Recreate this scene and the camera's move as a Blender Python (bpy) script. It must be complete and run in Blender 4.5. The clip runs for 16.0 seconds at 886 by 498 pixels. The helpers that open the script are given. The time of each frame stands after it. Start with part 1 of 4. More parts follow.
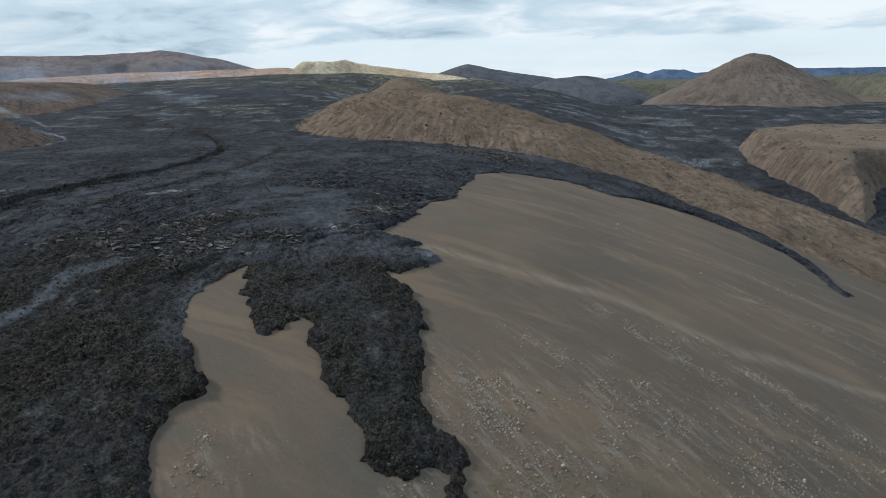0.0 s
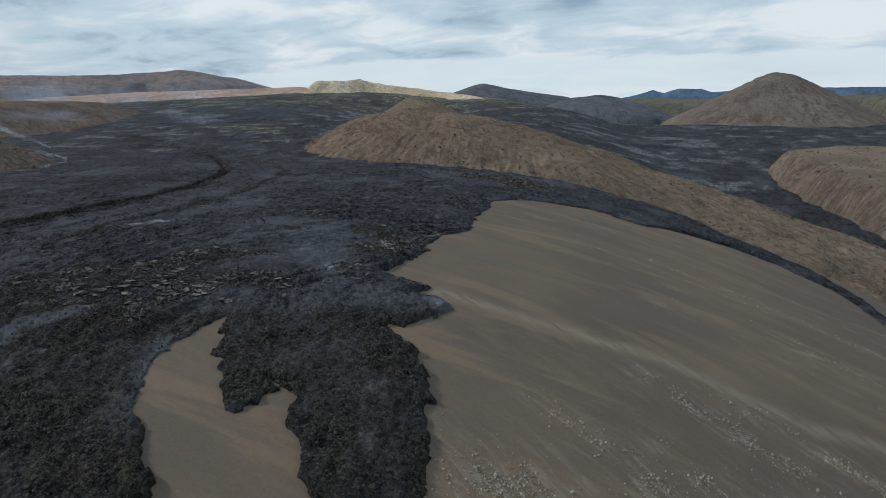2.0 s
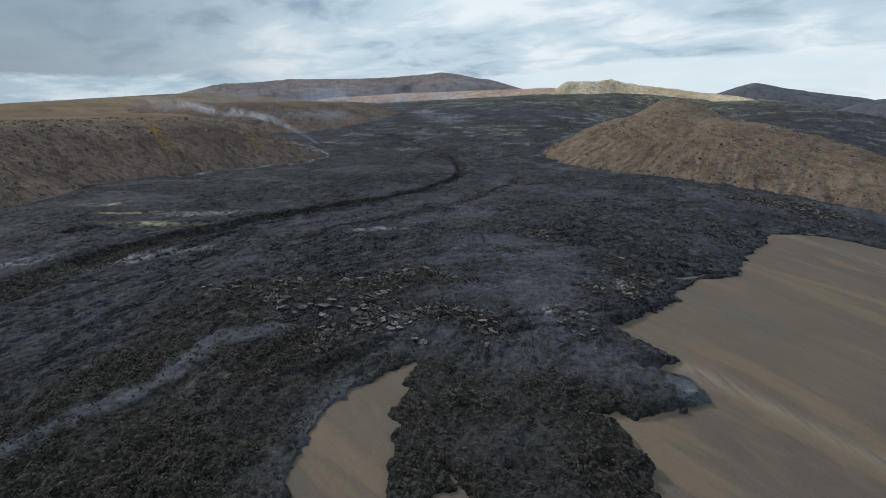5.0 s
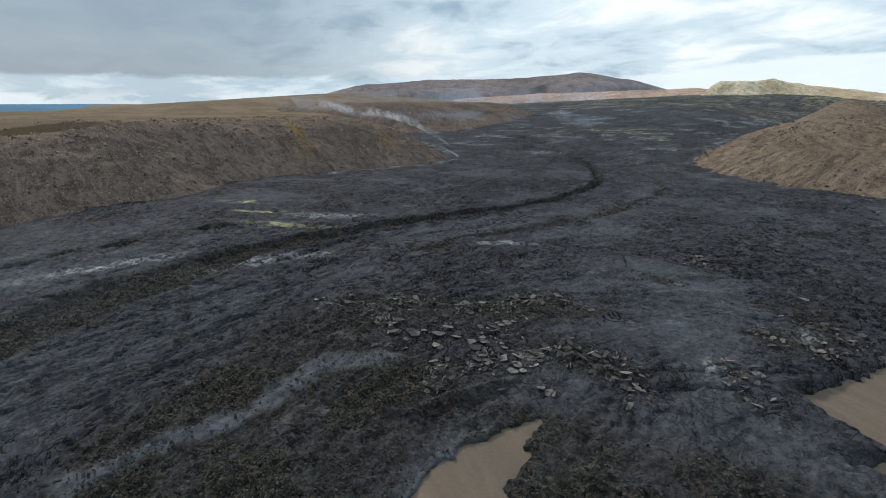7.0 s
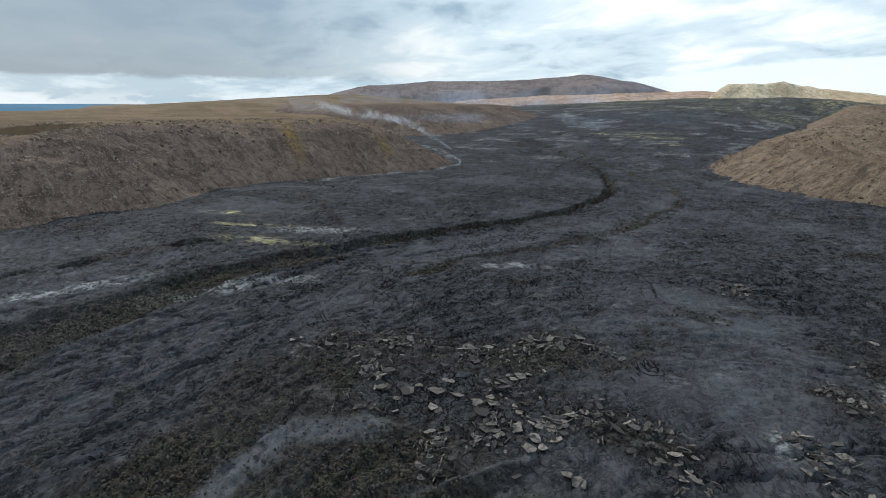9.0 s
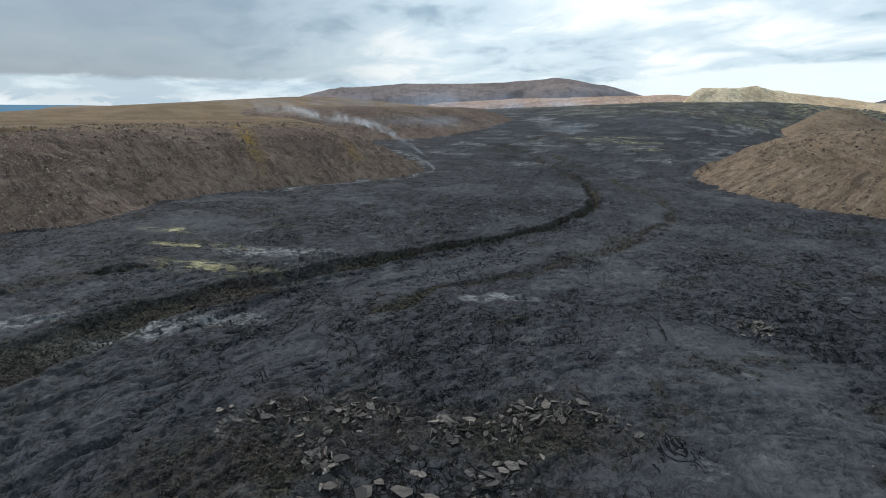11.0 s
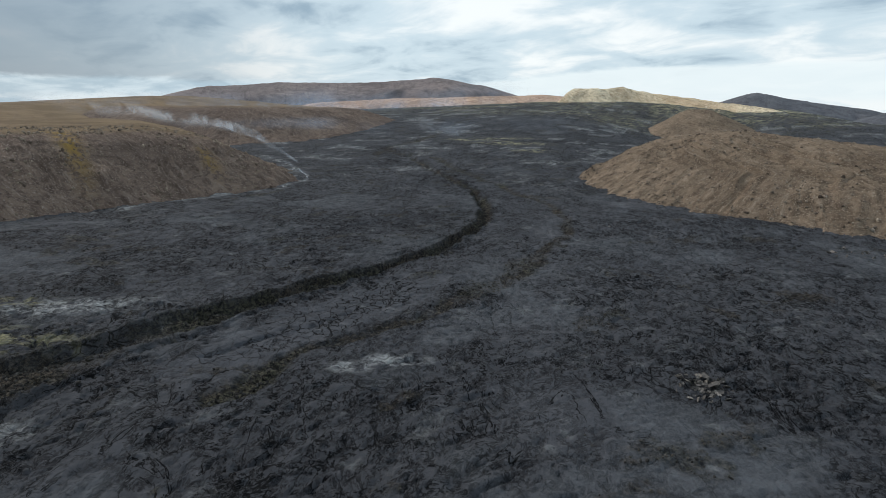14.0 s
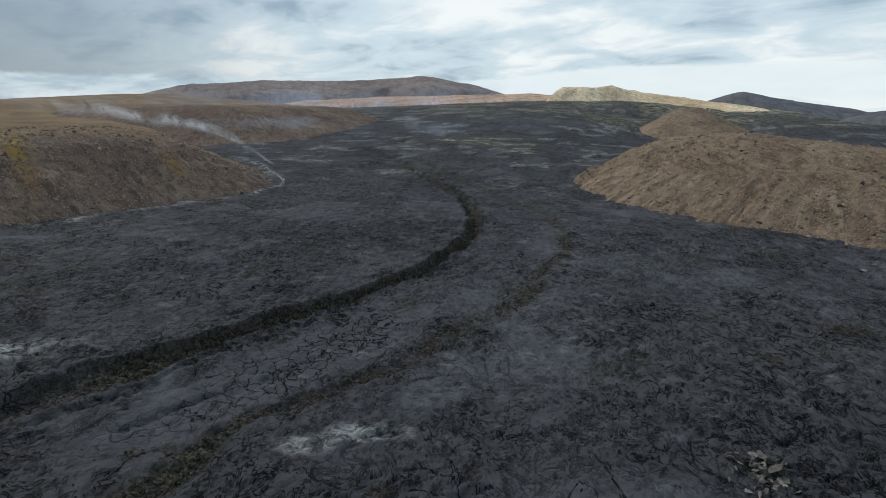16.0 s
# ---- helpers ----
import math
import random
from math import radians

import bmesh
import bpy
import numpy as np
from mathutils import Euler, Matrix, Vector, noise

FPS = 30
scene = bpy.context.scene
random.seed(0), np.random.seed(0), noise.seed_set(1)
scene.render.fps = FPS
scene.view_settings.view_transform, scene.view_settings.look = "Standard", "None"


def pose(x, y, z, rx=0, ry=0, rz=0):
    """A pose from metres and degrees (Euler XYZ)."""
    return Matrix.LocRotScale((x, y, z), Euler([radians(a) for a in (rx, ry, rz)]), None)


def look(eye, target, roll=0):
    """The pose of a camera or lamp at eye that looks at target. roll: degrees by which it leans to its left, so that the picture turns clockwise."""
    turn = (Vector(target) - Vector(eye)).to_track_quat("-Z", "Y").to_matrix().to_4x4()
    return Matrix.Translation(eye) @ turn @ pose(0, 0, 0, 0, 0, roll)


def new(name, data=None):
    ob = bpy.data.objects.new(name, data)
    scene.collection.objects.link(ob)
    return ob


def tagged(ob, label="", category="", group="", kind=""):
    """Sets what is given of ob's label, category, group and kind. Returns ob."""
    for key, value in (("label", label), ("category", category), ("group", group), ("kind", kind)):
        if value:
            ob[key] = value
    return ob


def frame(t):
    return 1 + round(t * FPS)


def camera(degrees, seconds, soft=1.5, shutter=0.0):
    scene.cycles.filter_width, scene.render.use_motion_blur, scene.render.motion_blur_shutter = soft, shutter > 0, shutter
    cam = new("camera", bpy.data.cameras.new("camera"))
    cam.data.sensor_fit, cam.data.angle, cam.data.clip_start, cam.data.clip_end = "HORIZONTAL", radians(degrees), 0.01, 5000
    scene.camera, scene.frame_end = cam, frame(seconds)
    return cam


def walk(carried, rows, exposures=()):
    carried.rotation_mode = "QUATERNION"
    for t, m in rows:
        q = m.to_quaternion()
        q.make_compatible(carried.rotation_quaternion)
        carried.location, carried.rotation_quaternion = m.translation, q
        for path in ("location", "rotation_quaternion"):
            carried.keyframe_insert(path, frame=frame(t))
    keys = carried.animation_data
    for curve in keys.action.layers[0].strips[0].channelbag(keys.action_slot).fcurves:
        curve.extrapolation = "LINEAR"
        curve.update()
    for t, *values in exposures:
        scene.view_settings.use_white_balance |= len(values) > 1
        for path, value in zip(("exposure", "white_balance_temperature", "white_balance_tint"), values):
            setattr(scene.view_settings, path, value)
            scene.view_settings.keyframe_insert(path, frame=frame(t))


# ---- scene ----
cam = camera(74.7, 16.0, soft=0.6)
METRES, EYE, TILT, LEAN, TURN = 200.0, 70.0, -16.25, 0.6, 0.0
ROWS = [
    (0.0, 0.0, 0.0, 0.0, 0.0, 0.0, 0.0),
    (0.5, 0.001, 0.0322, 0.0107, -0.02, 1.51, -0.05),
    (1.0, 0.0022, 0.0643, 0.0203, -0.03, 1.88, -0.04),
    (1.5, 0.0033, 0.0965, 0.0306, -0.05, 1.81, -0.04),
    (2.0, 0.0023, 0.1284, 0.0405, 1.37, 1.74, -0.45),
    (2.5, 0.003, 0.1581, 0.0511, 7.96, 1.57, -2.38),
    (3.0, 0.0012, 0.1878, 0.0602, 8.48, 1.53, -2.52),
    (3.5, -0.0051, 0.2165, 0.0683, 9.74, 1.45, -2.9),
    (4.0, -0.0089, 0.2458, 0.0779, 11.89, 1.38, -3.59),
    (4.5, -0.0179, 0.2724, 0.0867, 16.85, 1.04, -5.04),
    (5.0, -0.0257, 0.2992, 0.0954, 23.94, 0.32, -6.99),
    (7.5, -0.0981, 0.4043, 0.1286, 36.73, -1.57, -10.41),
    (8.0, -0.1164, 0.4283, 0.1365, 36.7, -1.55, -10.5),
    (8.5, -0.1355, 0.4531, 0.1439, 36.66, -1.46, -10.57),
    (11.0, -0.2329, 0.5821, 0.1846, 34.05, -0.72, -10.25),
    (11.5, -0.2504, 0.6088, 0.1931, 28.78, 0.18, -8.94),
    (12.0, -0.2662, 0.6334, 0.2013, 26.45, 0.5, -8.34),
    (12.5, -0.2791, 0.6592, 0.2093, 26.42, 0.49, -8.36),
    (13.0, -0.2924, 0.6861, 0.2181, 26.17, 0.48, -8.35),
    (13.5, -0.3065, 0.7144, 0.2269, 25.03, 0.64, -8.09),
    (14.0, -0.3198, 0.7423, 0.2355, 22.84, 0.97, -7.46),
    (14.5, -0.3331, 0.7705, 0.2442, 21.66, 1.13, -7.13),
    (15.0, -0.3446, 0.799, 0.2535, 21.64, 1.08, -7.16),
    (15.5, -0.3567, 0.8285, 0.2626, 21.61, 1.01, -7.18),
    (16.0, -0.3688, 0.8579, 0.272, 21.6, 0.98, -7.21),
]
walk(cam, [(t, pose(0, 0, EYE, TILT, LEAN, TURN) @ pose(METRES * x, METRES * y, METRES * z, 90 + pitch, roll, yaw)) for t, x, y, z, yaw, pitch, roll in ROWS],
     [(0.0, 0.03, 6220, 10), (1.0, -0.1, 6220, 10), (2.0, -0.2, 6220, 10), (5.0, -0.06, 6280, 10), (7.5, 0.27, 6480, 10), (8.5, 0.31, 6480, 10), (11.0, 0.27, 6500, 10), (14.0, 0.13, 6550, 10), (16.0, 0.05, 6550, 10)])

# ---- world and light ----
SUN_AZ, SUN_EL = radians(-75), radians(33)      # azimuth from +y towards +x
world = bpy.data.worlds.new("overcast_sky")
scene.world = world
world.use_nodes = True


class Nodes:
    """Short hand for building a node tree."""

    def __init__(self, tree):
        self.tree = tree
        tree.nodes.clear()

    def node(self, kind, **values):
        n = self.tree.nodes.new(kind)
        for key, value in values.items():
            if key in n.inputs:
                self.put(n.inputs[key], value)
            else:
                setattr(n, key, value)
        return n

    def put(self, socket, value):
        if isinstance(value, bpy.types.NodeSocket):
            self.tree.links.new(value, socket)
        elif isinstance(value, tuple) and len(value) == 3 and socket.type == "RGBA":
            socket.default_value = (*value, 1)
        else:
            socket.default_value = value

    def math(self, op, a, b=0.0, c=0.0, clamp=False):
        n = self.tree.nodes.new("ShaderNodeMath")
        n.operation, n.use_clamp = op, clamp
        for s, v in zip(n.inputs, (a, b, c)):
            self.put(s, v)
        return n.outputs[0]

    def mix(self, f, a, b, blend="MIX"):
        n = self.tree.nodes.new("ShaderNodeMix")
        n.data_type, n.blend_type = "RGBA", blend
        self.put(n.inputs[0], f), self.put(n.inputs[6], a), self.put(n.inputs[7], b)
        return n.outputs[2]

    def ramp(self, f, lo, hi, a=0.0, b=1.0):
        n = self.tree.nodes.new("ShaderNodeMapRange")
        n.interpolation_type = "SMOOTHSTEP"
        for s, v in zip(n.inputs, (f, lo, hi, a, b)):
            self.put(s, v)
        return n.outputs[0]

    def noise(self, vec, scale, detail=4.0, rough=0.55, warp=0.0):
        n = self.node("ShaderNodeTexNoise", Scale=scale, Detail=detail, Roughness=rough, Distortion=warp)
        self.put(n.inputs["Vector"], vec)
        return n.outputs[0]

    def mapped(self, vec, scale=(1, 1, 1), turn=(0, 0, 0), shift=(0, 0, 0)):
        """Turned and shifted first, then stretched."""
        n = self.node("ShaderNodeMapping", Vector=vec)
        n.inputs["Rotation"].default_value, n.inputs["Location"].default_value = turn, shift
        m = self.node("ShaderNodeMapping", Vector=n.outputs[0])
        m.inputs["Scale"].default_value = scale
        return m.outputs[0]

    def attr(self, name):
        return self.node("ShaderNodeAttribute", attribute_name=name).outputs["Fac"]


def make_sky():
    k = Nodes(world.node_tree)
    sky = k.node("ShaderNodeTexSky", sky_type="NISHITA", sun_disc=False)
    sky.sun_elevation, sky.sun_rotation, sky.air_density, sky.dust_density = SUN_EL, SUN_AZ, 1.2, 1.5
    way = k.node("ShaderNodeTexCoord").outputs["Generated"]
    split = k.node("ShaderNodeSeparateXYZ", Vector=way)
    x, y, z = split.outputs
    # a flat deck of cloud, drawn together towards the horizon
    lift = k.math("ADD", k.math("MAXIMUM", z, 0.0), 0.19)
    deck = k.node("ShaderNodeCombineXYZ")
    k.put(deck.inputs[0], k.math("DIVIDE", x, lift)), k.put(deck.inputs[1], k.math("DIVIDE", y, lift))
    deck = deck.outputs[0]
    big = k.noise(k.mapped(deck, (0.8, 1.0, 1.0), (0, 0, 0.4), (3.7, 1.4, 0)), 0.95, 5, 0.5, 0.35)
    small = k.noise(k.mapped(deck, (0.8, 1.0, 1.0), (0, 0, 0.4), (9.0, 2.0, 0)), 2.7, 6, 0.56, 0.45)
    az = k.math("ARCTAN2", x, y)
    thick = k.math("ADD", k.math("MULTIPLY", big, 0.62), k.math("MULTIPLY", small, 0.38))
    thick = k.math("ADD", thick, k.ramp(az, -1.35, -0.55, -0.05, 0.02))
    grey = k.mix(k.ramp(thick, 0.38, 0.50), (0.26, 0.37, 0.47), (0.52, 0.64, 0.72))
    grey = k.mix(k.ramp(thick, 0.49, 0.62), grey, (0.80, 0.85, 0.87))
    grey = k.mix(k.ramp(az, -0.5, -1.1, 0.0, 0.9), grey, (0.16, 0.24, 0.325))
    # clear strip under the deck: milky to the north-east, blue to the west
    ragged = k.math("MULTIPLY", k.math("SUBTRACT", small, 0.5), 0.022)
    rim = k.math("ADD", k.ramp(az, -0.42, -0.12, 0.040, 0.064), ragged)
    under = k.ramp(k.math("SUBTRACT", rim, z), -0.003, 0.006)
    strip = k.mix(k.ramp(az, -0.52, -0.28), k.mix(k.ramp(thick, 0.44, 0.54), (0.33, 0.47, 0.58), (0.52, 0.65, 0.74)), (0.72, 0.81, 0.85))
    grey = k.mix(k.math("MULTIPLY", under, 0.88), grey, strip)
    glow = k.math("MULTIPLY", k.ramp(k.math("ADD", z, ragged), 0.024, 0.006), k.ramp(small, 0.40, 0.52))
    grey = k.mix(k.math("MULTIPLY", glow, k.ramp(az, -1.1, -0.4, 0.3, 0.7)), grey, (0.82, 0.86, 0.87))
    blue = k.node("ShaderNodeBackground", Color=sky.outputs[0], Strength=0.1)
    cloud = k.node("ShaderNodeBackground", Color=grey, Strength=1.10)
    both = k.node("ShaderNodeMixShader", Fac=0.93)
    k.put(both.inputs[1], blue.outputs[0]), k.put(both.inputs[2], cloud.outputs[0])
    k.put(k.node("ShaderNodeOutputWorld").inputs[0], both.outputs[0])


make_sky()
sun = new("sun", bpy.data.lights.new("sun", "SUN"))
sun.data.energy, sun.data.angle, sun.data.color = 2.3, radians(8), (1.0, 0.95, 0.88)
sun.matrix_world = look((math.sin(SUN_AZ) * math.cos(SUN_EL) * 500, math.cos(SUN_AZ) * math.cos(SUN_EL) * 500, math.sin(SUN_EL) * 500), (0, 0, 0))


# ---- materials ----
def material(name):
    m = bpy.data.materials.new(name)
    m.use_nodes = True
    k = Nodes(m.node_tree)
    k.m = m
    k.p = k.node("ShaderNodeTexCoord").outputs["Object"]
    return k


def finish(k, colour, rough=0.9, height=None, depth=0.1, strength=1.0, spec=0.3):
    b = k.node("ShaderNodeBsdfPrincipled", Roughness=rough)
    k.put(b.inputs["Base Color"], colour)
    b.inputs["Specular IOR Level"].default_value = spec
    if height is not None:
        bump = k.node("ShaderNodeBump", Height=height, Distance=depth, Strength=strength)
        k.put(b.inputs["Normal"], bump.outputs[0])
    k.put(k.node("ShaderNodeOutputMaterial").inputs[0], b.outputs[0])
    return k.m


def lava_material():
    k = material("lava_crust")
    p = k.p
    calm, rub, skin = k.attr("calm"), k.attr("clinker"), k.attr("skin")
    rough = k.math("SUBTRACT", 1.0, k.math("MULTIPLY", calm, 0.75))
    a = k.noise(p, 0.02, 5, 0.6)
    m = k.noise(k.mapped(p, (1.0, 0.55, 1.0), (0, 0, -0.4)), 0.11, 6, 0.6, 0.8)
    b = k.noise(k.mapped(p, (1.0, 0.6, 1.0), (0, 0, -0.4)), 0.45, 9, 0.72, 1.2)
    c = k.noise(p, 3.0, 6, 0.7)
    base = k.mix(k.ramp(a, 0.35, 0.65), (0.074, 0.077, 0.088), (0.094, 0.097, 0.109))
    base = k.mix(k.math("MULTIPLY", k.ramp(m, 0.44, 0.66), 0.32), base, (0.118, 0.123, 0.137))
    # small shadows of the wrinkles put into the colour: hollows darker, crests lighter
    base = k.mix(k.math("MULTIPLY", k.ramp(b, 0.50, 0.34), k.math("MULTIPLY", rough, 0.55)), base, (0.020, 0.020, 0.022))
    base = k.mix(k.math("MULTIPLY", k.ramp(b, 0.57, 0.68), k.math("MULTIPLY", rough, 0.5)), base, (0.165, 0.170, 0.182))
    base = k.mix(k.math("MULTIPLY", k.ramp(c, 0.60, 0.78), 0.35), base, (0.19, 0.195, 0.205))

    # crack lines: the shade inside the clefts is painted on as near-black
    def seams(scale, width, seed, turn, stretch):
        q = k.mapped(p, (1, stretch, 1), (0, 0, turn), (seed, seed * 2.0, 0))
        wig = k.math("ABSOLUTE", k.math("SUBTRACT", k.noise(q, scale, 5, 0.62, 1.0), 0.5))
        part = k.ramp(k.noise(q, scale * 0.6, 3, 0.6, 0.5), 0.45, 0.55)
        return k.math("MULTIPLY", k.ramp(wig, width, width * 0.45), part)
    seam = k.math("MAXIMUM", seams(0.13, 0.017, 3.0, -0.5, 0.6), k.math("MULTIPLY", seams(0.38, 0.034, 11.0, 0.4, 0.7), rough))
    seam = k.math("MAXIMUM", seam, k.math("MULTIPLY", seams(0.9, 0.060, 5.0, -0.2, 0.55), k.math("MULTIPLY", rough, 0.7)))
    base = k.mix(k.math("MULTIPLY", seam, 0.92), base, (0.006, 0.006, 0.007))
    # plates of crust, parted by open joints; the shade down the joints is painted too
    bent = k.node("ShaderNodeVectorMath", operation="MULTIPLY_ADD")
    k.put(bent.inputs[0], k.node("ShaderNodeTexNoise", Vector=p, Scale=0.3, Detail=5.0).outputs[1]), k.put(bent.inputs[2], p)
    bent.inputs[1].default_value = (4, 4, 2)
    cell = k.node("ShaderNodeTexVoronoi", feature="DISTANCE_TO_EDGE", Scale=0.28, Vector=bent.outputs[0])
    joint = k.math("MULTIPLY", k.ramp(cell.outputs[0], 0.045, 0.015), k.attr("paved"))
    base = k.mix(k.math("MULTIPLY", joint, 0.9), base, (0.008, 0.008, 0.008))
    # broken clinker is browner, fresh glassy skin bluer, salts white, sulphur yellow
    earth = k.mix(k.ramp(k.noise(p, 0.06, 4, 0.6), 0.42, 0.6), (0.150, 0.122, 0.094), (0.145, 0.138, 0.096))
    brown = k.mix(k.ramp(k.noise(p, 1.0, 8, 0.75, 0.8), 0.42, 0.62), (0.013, 0.012, 0.011), earth)
    base = k.mix(k.math("MULTIPLY", rub, 0.88), base, brown)
    base = k.mix(k.math("MULTIPLY", skin, k.ramp(b, 0.3, 0.6, 0.3, 1.0)), base, (0.185, 0.200, 0.222))
    salt = k.math("MULTIPLY", k.attr("salt"), k.ramp(k.noise(p, 0.35, 8, 0.75, 0.8), 0.42, 0.66))
    base = k.mix(salt, base, (0.50, 0.52, 0.53))
    sulphur = k.math("MULTIPLY", k.attr("sulphur"), k.ramp(k.noise(k.mapped(p, (0.5, 1, 1), (0, 0, -0.35)), 0.20, 8, 0.72, 0.6), 0.45, 0.64))
    base = k.mix(sulphur, base, (0.62, 0.58, 0.34))
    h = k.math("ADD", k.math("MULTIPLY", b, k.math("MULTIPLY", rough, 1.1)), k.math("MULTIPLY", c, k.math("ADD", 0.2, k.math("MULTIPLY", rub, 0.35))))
    h = k.math("SUBTRACT", h, k.math("MULTIPLY", k.math("MAXIMUM", seam, joint), 0.4))
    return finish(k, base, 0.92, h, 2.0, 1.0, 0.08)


def sand_material():
    k = material("ash_covered_ground")
    p = k.p
    a = k.noise(p, 0.013, 4, 0.5)
    fine = k.noise(p, 1.6, 7, 0.7)
    streak = k.noise(k.mapped(p, (0.02, 0.16, 0.1), (0, 0, 0.55)), 1.0, 6, 0.62, 0.5)
    streak2 = k.noise(k.mapped(p, (0.05, 0.5, 0.3), (0, 0, 0.9)), 1.0, 6, 0.7, 0.6)
    base = k.mix(k.ramp(a, 0.35, 0.65), (0.128, 0.102, 0.080), (0.164, 0.123, 0.091))
    base = k.mix(k.math("MULTIPLY", k.ramp(streak, 0.50, 0.74), 0.25), base, (0.215, 0.165, 0.118))
    stony = k.attr("stony")
    ochre = k.noise(k.mapped(p, (0.012, 0.07, 0.05), (0, 0, 0.45), (40, 0, 0)), 1.0, 5, 0.6, 0.6)
    base = k.mix(k.math("MULTIPLY", k.ramp(ochre, 0.52, 0.66), 0.5), base, (0.235, 0.170, 0.112))
    base = k.mix(k.math("MULTIPLY", k.ramp(ochre, 0.46, 0.34), 0.45), base, (0.112, 0.108, 0.088))
    base = k.mix(k.math("MULTIPLY", k.attr("track"), k.ramp(streak2, 0.30, 0.55)), base, (0.30, 0.245, 0.185))
    base = k.mix(k.math("MULTIPLY", k.ramp(streak2, 0.46, 0.72), k.math("ADD", 0.04, k.math("MULTIPLY", stony, 0.9))), base, (0.36, 0.32, 0.28))
    base = k.mix(k.math("MULTIPLY", k.ramp(fine, 0.5, 0.72), k.math("ADD", 0.10, k.math("MULTIPLY", stony, 0.5))), base, (0.30, 0.245, 0.19))
    base = k.mix(k.math("MULTIPLY", k.ramp(fine, 0.5, 0.3), 0.25), base, (0.08, 0.07, 0.052))
    red = k.math("MULTIPLY", stony, k.ramp(k.noise(p, 0.09, 5, 0.6), 0.42, 0.62))
    base = k.mix(k.math("MULTIPLY", red, 0.5), base, (0.215, 0.145, 0.098))
    speck = k.ramp(k.noise(p, 2.6, 3, 0.6), 0.70, 0.76)
    base = k.mix(k.math("MULTIPLY", speck, 0.5), base, (0.40, 0.37, 0.33))
    moss = k.math("MULTIPLY", k.attr("moss"), k.ramp(k.noise(p, 0.6, 6, 0.65), 0.55, 0.66))
    base = k.mix(moss, base, (0.105, 0.10, 0.035))
    h = k.math("ADD", k.math("MULTIPLY", fine, k.math("ADD", 0.12, k.math("MULTIPLY", stony, 0.6))), k.math("MULTIPLY", streak2, 0.35))
    return finish(k, base, 0.95, h, 0.5, 0.8, 0.15)


def hill_material(name, dark, light, top, stone, grain=1.0, moss=0.0, grown_from=400.0):
    """Weathered scree: two earth colours, painted rill shadows, paler stones, a grown-over top."""
    k = material(name)
    p = k.p
    a = k.noise(p, 0.012 * grain, 5, 0.55)
    b = k.noise(p, 0.2 * grain, 8, 0.72, 0.4)
    c = k.noise(p, 1.3 * grain, 6, 0.7)
    line = k.node("ShaderNodeCombineXYZ")
    k.put(line.inputs[0], k.math("MULTIPLY", k.attr("run"), 0.55 * grain)), k.put(line.inputs[1], k.math("MULTIPLY", k.attr("flank"), 0.07 * grain))
    rill = k.noise(line.outputs[0], 0.75, 7, 0.72, 0.4)
    base = k.mix(k.ramp(a, 0.36, 0.64), dark, light)
    base = k.mix(k.ramp(b, 0.34, 0.60), tuple(v * 0.74 for v in dark), base)
    swathe = k.noise(p, 0.035 * grain, 6, 0.65, 0.6)
    base = k.mix(k.math("MULTIPLY", k.ramp(swathe, 0.50, 0.36), 0.55), base, tuple(v * 0.5 for v in dark))
    grit = k.noise(p, 0.9 * grain, 7, 0.75)
    # shadows of the downslope rills are put into the colour
    base = k.mix(k.math("MULTIPLY", k.ramp(rill, 0.48, 0.38), 0.48), base, tuple(v * 0.42 for v in dark))
    base = k.mix(k.math("MULTIPLY", k.ramp(rill, 0.54, 0.66), 0.35), base, stone)
    base = k.mix(k.math("MULTIPLY", k.ramp(grit, 0.43, 0.36), 0.75), base, tuple(v * 0.32 for v in dark))
    base = k.mix(k.math("MULTIPLY", k.ramp(c, 0.54, 0.64), 0.75), base, stone)
    high = k.node("ShaderNodeSeparateXYZ", Vector=p).outputs[2]
    grown = k.math("MULTIPLY", k.ramp(high, grown_from, grown_from + 8), k.ramp(k.noise(p, 0.03 * grain, 6, 0.6), 0.3, 0.55, 0.25, 0.85))
    base = k.mix(grown, base, k.mix(k.ramp(b, 0.35, 0.65), tuple(v * 0.75 for v in top), top))
    moor = k.math("MULTIPLY", k.attr("moor"), k.ramp(k.noise(p, 0.05 * grain, 7, 0.65), 0.30, 0.50, 0.45, 1.0))
    base = k.mix(moor, base, k.mix(k.ramp(k.noise(p, 0.02, 6, 0.65, 0.5), 0.40, 0.62), tuple(v * 0.72 for v in top), top))
    if moss:
        base = k.mix(k.math("MULTIPLY", k.attr("moss"), k.ramp(b, 0.42, 0.56)), base, (0.33, 0.21, 0.05))
    h = k.math("ADD", k.math("MULTIPLY", b, 1.2), k.math("ADD", k.math("MULTIPLY", grit, 1.1), k.math("MULTIPLY", rill, 0.9)))
    return finish(k, base, 0.95, h, 1.1 / grain ** 0.5, 0.9, 0.05)


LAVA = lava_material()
SAND = sand_material()
KNOLL = hill_material("knoll_scree", (0.186, 0.136, 0.099), (0.285, 0.212, 0.152), (0.25, 0.19, 0.135), (0.44, 0.36, 0.28))
RIDGE = hill_material("ridge_scree", (0.138, 0.100, 0.082), (0.225, 0.166, 0.132), (0.230, 0.165, 0.105), (0.40, 0.33, 0.285), moss=1.0)
BLOCK = hill_material("bluff_rock", (0.170, 0.130, 0.102), (0.260, 0.205, 0.158), (0.27, 0.21, 0.16), (0.40, 0.34, 0.285))
CONE = hill_material("cone_scree", (0.185, 0.148, 0.124), (0.262, 0.212, 0.176), (0.21, 0.175, 0.14), (0.33, 0.28, 0.235), 0.6)
